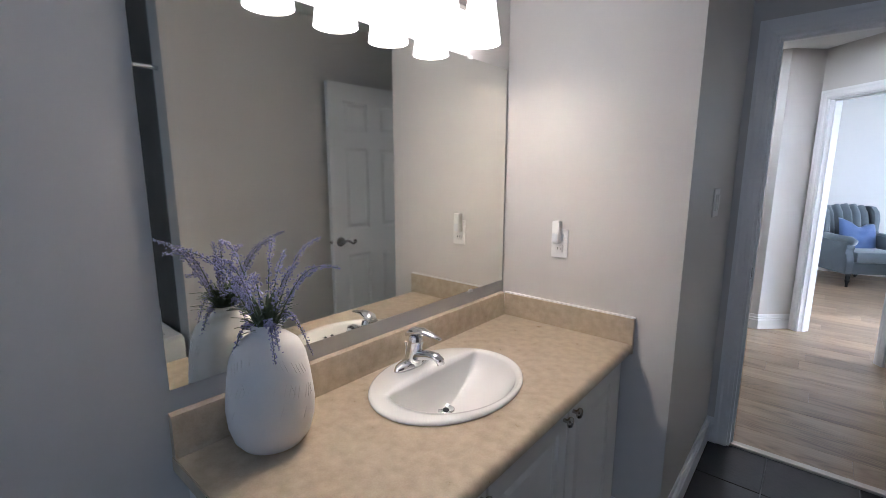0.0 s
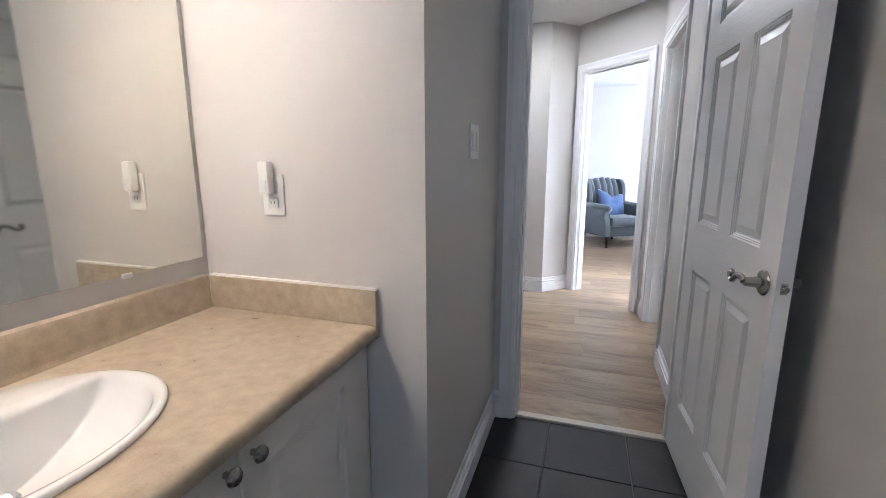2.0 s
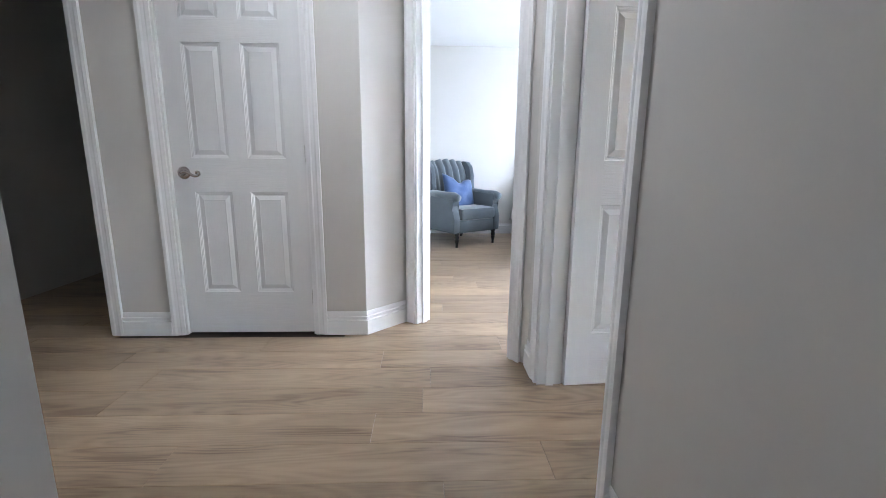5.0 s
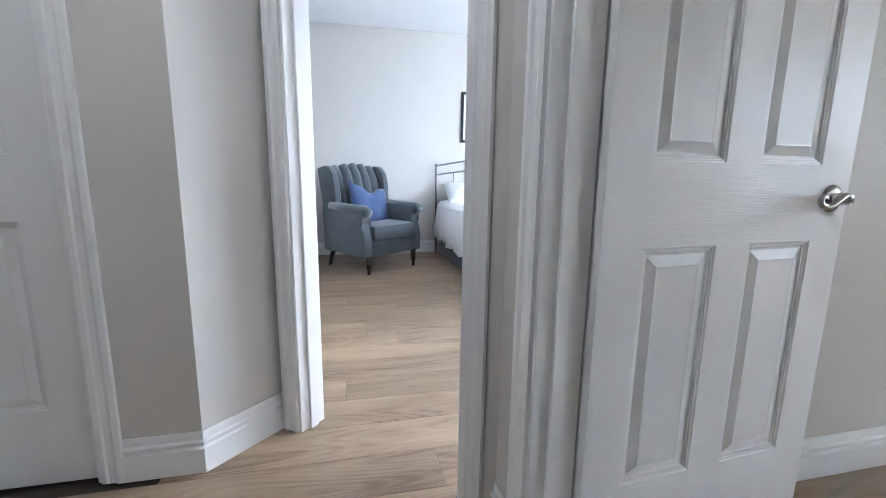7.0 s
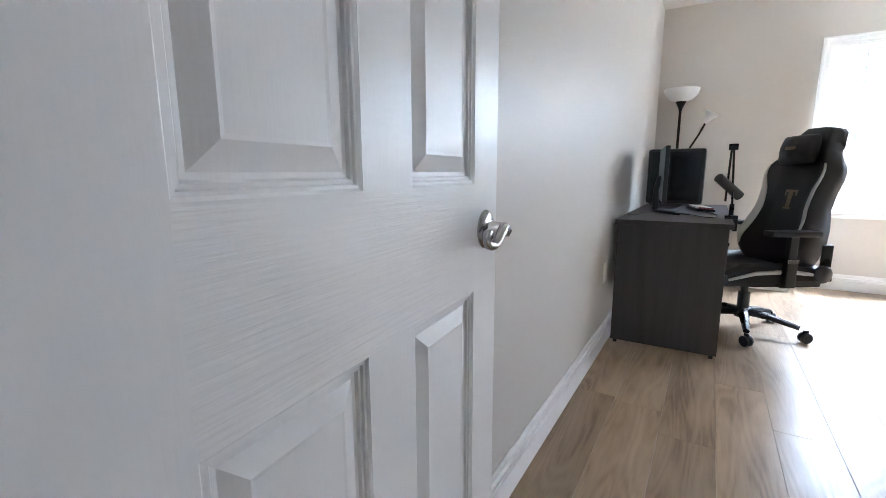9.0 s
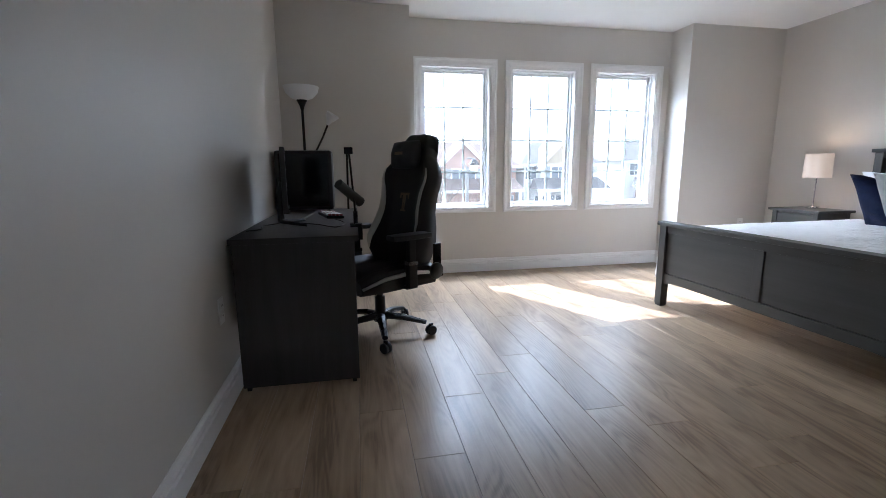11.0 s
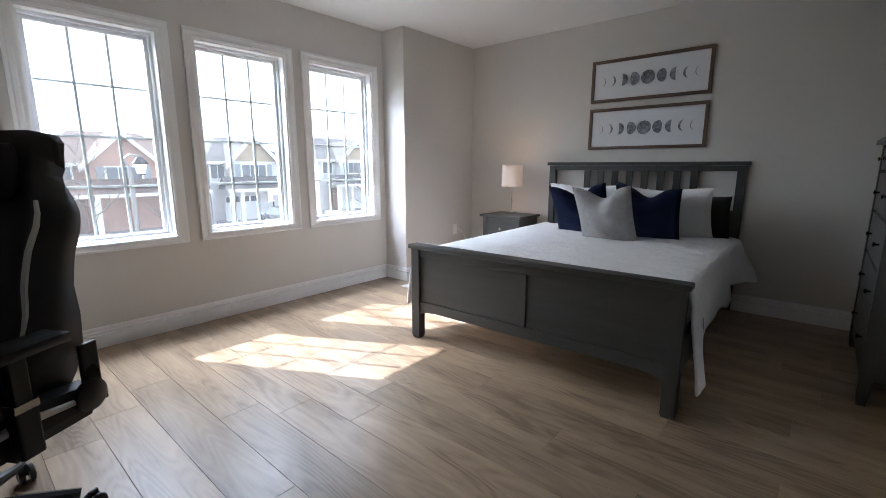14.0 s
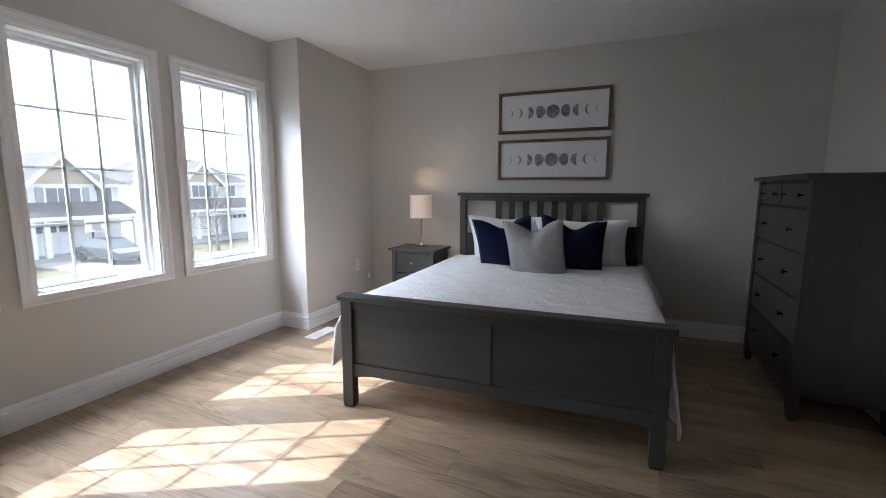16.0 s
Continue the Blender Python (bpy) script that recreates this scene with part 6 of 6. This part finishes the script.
# ---- outdoors ----
GZ = -3.25
LAWN = material("spring_lawn", (0.125, 0.118, 0.075), 0.95, vary=0.3, scale=0.5, fine=8, bump=0, spec=0.08)
ASPHALT = material("asphalt", (0.055, 0.055, 0.057), 0.9, vary=0.15, scale=1.2, fine=30, bump=0, spec=0.08)
CONCRETE = material("concrete", (0.34, 0.33, 0.31), 0.9, vary=0.1, scale=1, fine=20, bump=0, spec=0.08)
BRICKRED = material("red_brick", (0.40, 0.255, 0.20), 0.9, vary=0.18, scale=2.5, fine=18, bump=0, spec=0.08)
SIDING = material("pale_siding", (0.62, 0.61, 0.585), 0.7, vary=0.04, scale=1, fine=10, bump=0, spec=0.08)
SHAKE = material("tan_shake", (0.40, 0.32, 0.22), 0.8, vary=0.15, scale=2, fine=14, bump=0, spec=0.08)
SHINGLE = material("grey_shingle", (0.085, 0.082, 0.08), 0.9, vary=0.2, scale=1.5, fine=12, bump=0, spec=0.08)
SHINGLEBR = material("brown_shingle", (0.11, 0.082, 0.07), 0.9, vary=0.2, scale=1.5, fine=12, bump=0, spec=0.08)
HOUSETRIM = material("white_house_trim", (0.72, 0.72, 0.70), 0.6, vary=0.03, bump=0, spec=0.08)
HOUSEGLASS = material("house_window_glass", (0.12, 0.135, 0.145), 0.2, vary=0.1, bump=0, spec=0.08)
BARK = material("grey_bark", (0.16, 0.13, 0.11), 0.9, vary=0.2, bump=0, spec=0.08)
tagged(part("ground", box(-700, 900, -700, 700, GZ - 0.2, GZ), LAWN), "grassy ground reaching to the horizon", "ground", kind="structure")
tagged(part("wall_lower_storey", box(-3.4, 6.135, -1.4, 9.0, GZ, -0.062), BRICKRED), "plain brick lower storey below the rooms", "wall", kind="structure")
tagged(part("road", box(18, 26, -300, 300, GZ + 0.002, GZ + 0.02), ASPHALT), "grey asphalt residential street", "road", kind="structure")
tagged(part("pavement", box(27.5, 29, -300, 300, GZ + 0.002, GZ + 0.12), CONCRETE), "pale concrete sidewalk across the street", "pavement", kind="structure")


def house(x, y0, y1, eaves, ridge, body, upper, roof, label, gable, garage, pitch):
    """A two-storey house whose front faces the street at x; a gable bay from gable[0] to gable[1] stands out of the roof."""
    root = thing("house", pose(x, 0, GZ), label, "house", group="houses across the street")
    part("wall", box(0.0, 9.0, y0, y1, 0, eaves), body, root)
    ym = (y0 + y1) / 2
    # hipped main roof
    bm = bmesh.new()
    o = 0.45
    ring_loft(bm, [[(-o, y0 - o, eaves), (9 + o, y0 - o, eaves), (9 + o, y1 + o, eaves), (-o, y1 + o, eaves)],
                   [(4.2, y0 + 2.4, ridge), (4.8, y0 + 2.4, ridge), (4.8, y1 - 2.4, ridge), (4.2, y1 - 2.4, ridge)]])
    part("roof", bm, roof, root)
    part("fascia", box(-o - 0.02, -o + 0.02, y0 - o, y1 + o, eaves - 0.2, eaves - 0.004), HOUSETRIM, root)
    # gabled bay
    g0, g1 = gable
    gm, gh = (g0 + g1) / 2, eaves + (g1 - g0) / 2 * pitch
    bay = part("bay", box(-0.8, -0.004, g0, g1, 0, eaves - 0.004), upper, root)
    bm = bmesh.new()
    m = Matrix(((0, 0, 1, -0.8), (1, 0, 0, 0), (0, 1, 0, 0), (0, 0, 0, 1)))
    prism(bm, [(g0, eaves), (g1, eaves), (gm, gh)], 0, 3.4, m=m)
    part("gable", bm, SHAKE if upper is SIDING else upper, bay)
    bm = bmesh.new()
    for s, (a, b) in ((1, (g0 - 0.4, gm)), (-1, (g1 + 0.4, gm))):
        sl = (gh - eaves) / (gm - g0)
        za = eaves - 0.4 * sl
        prism(bm, [(a, za), (b, gh), (b, gh + 0.16), (a, za + 0.16)], -0.35, 3.6, m=m)
    part("gable_roof", bm, roof, bay)
    bm = bmesh.new()
    for a, b in ((g0 - 0.42, gm), (g1 + 0.42, gm)):
        za = eaves - 0.42 * sl
        prism(bm, [(a, za - 0.16), (b, gh - 0.16), (b, gh + 0.17), (a, za + 0.17)], -0.42, -0.36, m=m)
    part("barge_board", bm, HOUSETRIM, bay)
    # porch roof over the ground floor
    bm = bmesh.new()
    ring_loft(bm, [[(-2.6, y0 + 0.2, 2.75), (-0.82, y0 + 0.2, 2.75), (-0.82, y1 - 0.2, 2.75), (-2.6, y1 - 0.2, 2.75)],
                   [(-0.95, y0 + 0.5, 3.6), (-0.82, y0 + 0.5, 3.6), (-0.82, y1 - 0.5, 3.6), (-0.95, y1 - 0.5, 3.6)]])
    part("porch_roof", bm, roof, root)
    part("porch_fascia", box(-2.63, -2.58, y0 + 0.2, y1 - 0.2, 2.55, 2.76), HOUSETRIM, root)
    for yy in (y0 + 0.5, g0 if garage[0] > gm else g1, y1 - 0.5):
        part("porch_post", box(-2.5, -2.25, yy - 0.14, yy + 0.14, 0, 2.74), HOUSETRIM, root)
    part("porch_floor", box(-2.6, -0.02, y0 + 0.2, y1 - 0.2, 0.0, 0.35), CONCRETE, root)

    def win(parent, xf, a, b, z0, z1, mull=1, shutters=False):
        w = part("house_window", box(xf - 0.06, xf - 0.004, a - 0.09, b + 0.09, z0 - 0.09, z1 + 0.09), HOUSETRIM, parent)
        for k2 in range(mull + 1):
            c0 = a + (b - a) * k2 / (mull + 1) + 0.03
            c1 = a + (b - a) * (k2 + 1) / (mull + 1) - 0.03
            part("pane", box(xf - 0.075, xf - 0.061, c0, c1, z0, z1), HOUSEGLASS, w)
        if shutters:
            for c0, c1 in ((a - 0.5, a - 0.12), (b + 0.12, b + 0.5)):
                part("shutter", box(xf - 0.06, xf - 0.004, c0, c1, z0 - 0.05, z1 + 0.05), material("grey_shutter", (0.25, 0.27, 0.27), 0.7), parent)

    win(bay, -0.8, gm - 0.95, gm + 0.95, eaves - 1.25, eaves - 0.28, 2, True)
    for c in ((g1 + y1) / 2, (y0 + g0) / 2):
        if abs(c - gm) > (g1 - g0) / 2 + 0.6:
            win(root, 0.0, c - 0.5, c + 0.5, eaves - 1.25, eaves - 0.28, 1)
    a, b = garage
    gd = part("garage_door", box(-0.90, -0.82, a, b, 0.05, 2.2), HOUSETRIM, root)
    for r in range(4):
        for c in range(4):
            w = (b - a) / 4
            part("garage_panel", box(-0.925, -0.902, a + w * c + 0.08, a + w * (c + 1) - 0.08, 0.14 + r * 0.53, 0.55 + r * 0.53), HOUSEGLASS if r == 3 else HOUSETRIM, gd)
    others = (g0, gm) if garage[0] > gm else (gm, g1)
    part("front_door", box(-0.86, -0.80, g1 + 0.3, g1 + 1.25, 0.36, 2.4), FRAMEWOOD, root) if g1 + 1.3 < y1 else None
    return root


house(37, -8.9, -0.1, 4.6, 6.75, BRICKRED, BRICKRED, SHINGLEBR, "red brick two-storey house with a gabled front", (-6.1, -2.3), (-8.4, -6.3), 0.95)
house(37, -16.4, -9.6, 4.75, 6.75, SIDING, SIDING, SHINGLE, "pale sided two-storey house with a tan gable", (-14.45, -10.8), (-12.7, -10.2), 1.03)
house(38, -28.9, -19.6, 5.0, 7.2, SIDING, SIDING, SHINGLE, "pale two-storey house with a porch", (-25.1, -21.5), (-27.9, -25.7), 0.9)
house(37, 6.5, 15.4, 5.1, 7.8, BRICKRED, SIDING, SHINGLEBR, "brick two-storey house at the street's end", (8.0, 12.0), (12.4, 14.9), 0.8)
tagged(part("driveway", box(26.5, 36, -14.4, -9.8, GZ + 0.004, GZ + 0.13), CONCRETE), "pale concrete driveway", "pavement", kind="structure")

hoop = thing("basketball_hoop", pose(33.5, -12.6, GZ), "white basketball hoop on a pole by the driveway", "basketball hoop")
bm = bmesh.new()
tube(bm, [(0.0, 0, 0.0), (0.0, 0, 2.3)], 0.05, seg=8)
part("pole", bm, BLACKMETAL, hoop)
part("backboard", box(-0.45, -0.40, -0.6, 0.6, 1.85, 2.65), HOUSETRIM, hoop)
part("target", box(-0.46, -0.451, -0.25, 0.25, 1.98, 2.32), material("grey_line", (0.35, 0.33, 0.32), 0.6), hoop)
bm = bmesh.new()
tube(bm, [(-0.46 - 0.23 + 0.23 * math.cos(2 * math.pi * i / 16), 0.23 * math.sin(2 * math.pi * i / 16), 1.95) for i in range(17)], 0.02, seg=6)
part("rim", bm, REDPL, hoop)

sl = thing("street_lamp", pose(16.5, 0.46, GZ), "grey post-top street lamp", "street lamp")
bm = bmesh.new()
tube(bm, [(0, 0, 0), (0, 0, 1.2), (0, 0, 4.4)], [0.09, 0.07, 0.055], seg=12)
part("pole", bm, BEDIRON, sl, smooth=True)
bm = bmesh.new()
tube(bm, [(0, 0, 4.35), (0, 0.12, 4.58), (0, -0.02, 4.70), (0, -0.25, 4.66)], 0.025, seg=8)
part("bracket", bm, BEDIRON, sl, smooth=True)
bm = bmesh.new()
lathe(bm, [(0.19, 4.46), (0.20, 4.48), (0.07, 4.64), (0, 4.67)], centre=(0, -0.25, 0), seg=6)
lathe(bm, [(0, 4.16), (0.10, 4.17), (0.11, 4.20), (0, 4.205)], centre=(0, -0.25, 0), seg=6)
ln = part("lantern", bm, BLACKMETAL, sl)
bm = bmesh.new()
lathe(bm, [(0, 4.206), (0.10, 4.206), (0.16, 4.459), (0, 4.459)], centre=(0, -0.25, 0), seg=6)
part("lantern_glass", bm, LAMPGLASS, ln)


def bare_tree(x, y, h, seed, label):
    r = random.Random(seed)
    root = thing("tree", pose(x, y, GZ), label, "tree", group="street trees")
    bm = bmesh.new()
    tube(bm, [(0, 0, 0), (0.03, 0.02, h * 0.3), (0.0, 0.08, h * 0.62), (0.05, 0.02, h * 0.9)], [0.11, 0.085, 0.055, 0.02], seg=8)
    part("trunk", bm, BARK, root)
    bm = bmesh.new()

    def limb(p, d, ln, rad, depth):
        pts = [p]
        for i in range(4):
            d = (d + Vector((r.gauss(0, 0.16), r.gauss(0, 0.16), 0.10))).normalized()
            pts.append(pts[-1] + d * ln / 4)
        tube(bm, pts, [rad * (1 - 0.2 * i) for i in range(5)], seg=4)
        if depth:
            for i in range(5):
                q2 = pts[r.randint(1, 4)]
                limb(q2, (d + Vector((r.gauss(0, 0.7), r.gauss(0, 0.7), r.gauss(0.1, 0.4)))).normalized(), ln * 0.55, rad * 0.5, depth - 1)
    for i in range(11):
        a = i * 2.4
        z = h * (0.25 + 0.06 * i)
        limb(Vector((0, 0, z)), Vector((math.cos(a), math.sin(a), 0.7)).normalized(), h * 0.30 * (1.2 - i * 0.05), 0.03, 2)
    part("crown", bm, BARK, root, "bare leafless spring branches")


bare_tree(30.5, -4.6, 3.4, 3, "bare young street tree in front of the brick house")
bare_tree(30, -1.2, 5.2, 5, "bare young street tree on the lawn")
bare_tree(30.5, -19.0, 4.6, 8, "bare young street tree between the houses")


def car(x, y, rz):
    root = thing("parked_car", pose(x, y, GZ + 0.13, 0, 0, rz), "dark grey sedan parked on the driveway", "car")
    paint = material("dark_car_paint", (0.05, 0.055, 0.06), 0.25, coat=0.5)
    bm = bmesh.new()
    side = [(-2.2, 0.30), (-2.15, 0.70), (-1.25, 0.88), (1.45, 0.92), (2.15, 0.80), (2.2, 0.32)]
    m = Matrix(((1, 0, 0, 0), (0, 0, 1, -0.86), (0, 1, 0, 0), (0, 0, 0, 1)))
    prism(bm, side, 0, 1.72, m=m, bev=0.06)
    part("body", bm, paint, root, smooth=True)
    bm = bmesh.new()
    ring_loft(bm, [[(-1.25, -0.78, 0.88), (1.55, -0.78, 0.90), (1.55, 0.78, 0.90), (-1.25, 0.78, 0.88)], [(-0.45, -0.62, 1.38), (0.95, -0.62, 1.40), (0.95, 0.62, 1.40), (-0.45, 0.62, 1.38)]])
    part("cabin_glass", bm, HOUSEGLASS, root)
    part("roof", box(-0.42, 0.92, -0.60, 0.60, 1.39, 1.43, 0.02), paint, root)
    for a in (-1.35, 1.4):
        for b in (-0.80, 0.80):
            bm = bmesh.new()
            lathe(bm, [(0, -0.1), (0.29, -0.1), (0.32, -0.06), (0.32, 0.06), (0.29, 0.1), (0, 0.1)], seg=20)
            bmesh.ops.transform(bm, matrix=Matrix.Translation((a, b, 0.32)) @ Matrix.Rotation(radians(90), 4, 'X'), verts=bm.verts)
            part("wheel", bm, BLACKPL, root, smooth=True)


car(31.5, -12.4, 0)


# ---- floor pieces: laminate boards and slate tiles ----
rng = random.Random(7)
ROW, LONG = 0.195, 1.28
board_meshes = {}


def board_mesh(length, width):
    key = (round(length, 3), round(width, 3))
    if key not in board_meshes:
        bm = bmesh.new()
        e, c = 0.0004, 0.0010
        lo = [(e, e), (length - e, e), (length - e, width - e), (e, width - e)]
        hi = [(e + c, e + c), (length - e - c, e + c), (length - e - c, width - e - c), (e + c, width - e - c)]
        ring_loft(bm, [[(x, y, -0.011) for x, y in lo], [(x, y, -0.0012) for x, y in lo], [(x, y, 0.0) for x, y in hi]])
        me = bpy.data.meshes.new("plank")
        bmesh.ops.recalc_face_normals(bm, faces=bm.faces)
        bm.to_mesh(me)
        bm.free()
        me.materials.append(OAK)
        board_meshes[key] = me
    return board_meshes[key]


# where an end joint lies in some rows of the bedroom, by the row's near edge
JOINTS = {3.646: 3.505, 3.256: 3.890, 3.451: 3.693, 2.866: 3.105, 3.841: 3.085, 4.036: 3.440}


def lay_row(y0, x0, x1, width=ROW):
    at = x0 - rng.uniform(0, LONG)
    for edge, joint in JOINTS.items():
        if abs(edge - y0) < 0.05:
            at = joint - math.ceil((joint - x0) / LONG) * LONG
    while at < x1:
        a, b = max(at, x0), min(at + LONG, x1)
        if b - a > 0.02:
            ob = new("plank", board_mesh(b - a, width))
            ob.location = (a, y0, 0)
            ob.parent = floor
        at += LONG


y = 3.061 - 17 * ROW
while y < 8.86:
    mid = y + ROW / 2
    if mid < 3.03:
        lay_row(y, 1.80, 5.985)
    elif mid < 4.80:
        lay_row(y, -3.2, 5.985)
    elif mid < 5.3:
        lay_row(y, -3.2, 4.0)
    else:
        lay_row(y, 0.0, 4.0)
        if mid < 6.9:
            lay_row(y, -2.4, -1.28)
    y += ROW

TILE = 0.342
bm = bmesh.new()
e, c = 0.0022, 0.002
lo = [(e, e), (TILE - e, e), (TILE - e, 0.333 - e), (e, 0.333 - e)]
hi = [(x + (c if x < 0.1 else -c), y2 + (c if y2 < 0.1 else -c)) for x, y2 in lo]
ring_loft(bm, [[(x, y2, -0.004) for x, y2 in lo], [(x, y2, 0.001) for x, y2 in lo], [(x, y2, 0.003) for x, y2 in hi]])
tile_mesh = bpy.data.meshes.new("tile")
bmesh.ops.recalc_face_normals(bm, faces=bm.faces)
bm.to_mesh(tile_mesh)
bm.free()
tile_mesh.materials.append(SLATE)
for i in range(-3, 2):
    for j in range(-11, 1):
        ob = new("tile", tile_mesh)
        ob.location = (0.380 + i * TILE, 2.672 + j * 0.333, -0.001)
        ob.parent = BATH_FLOOR
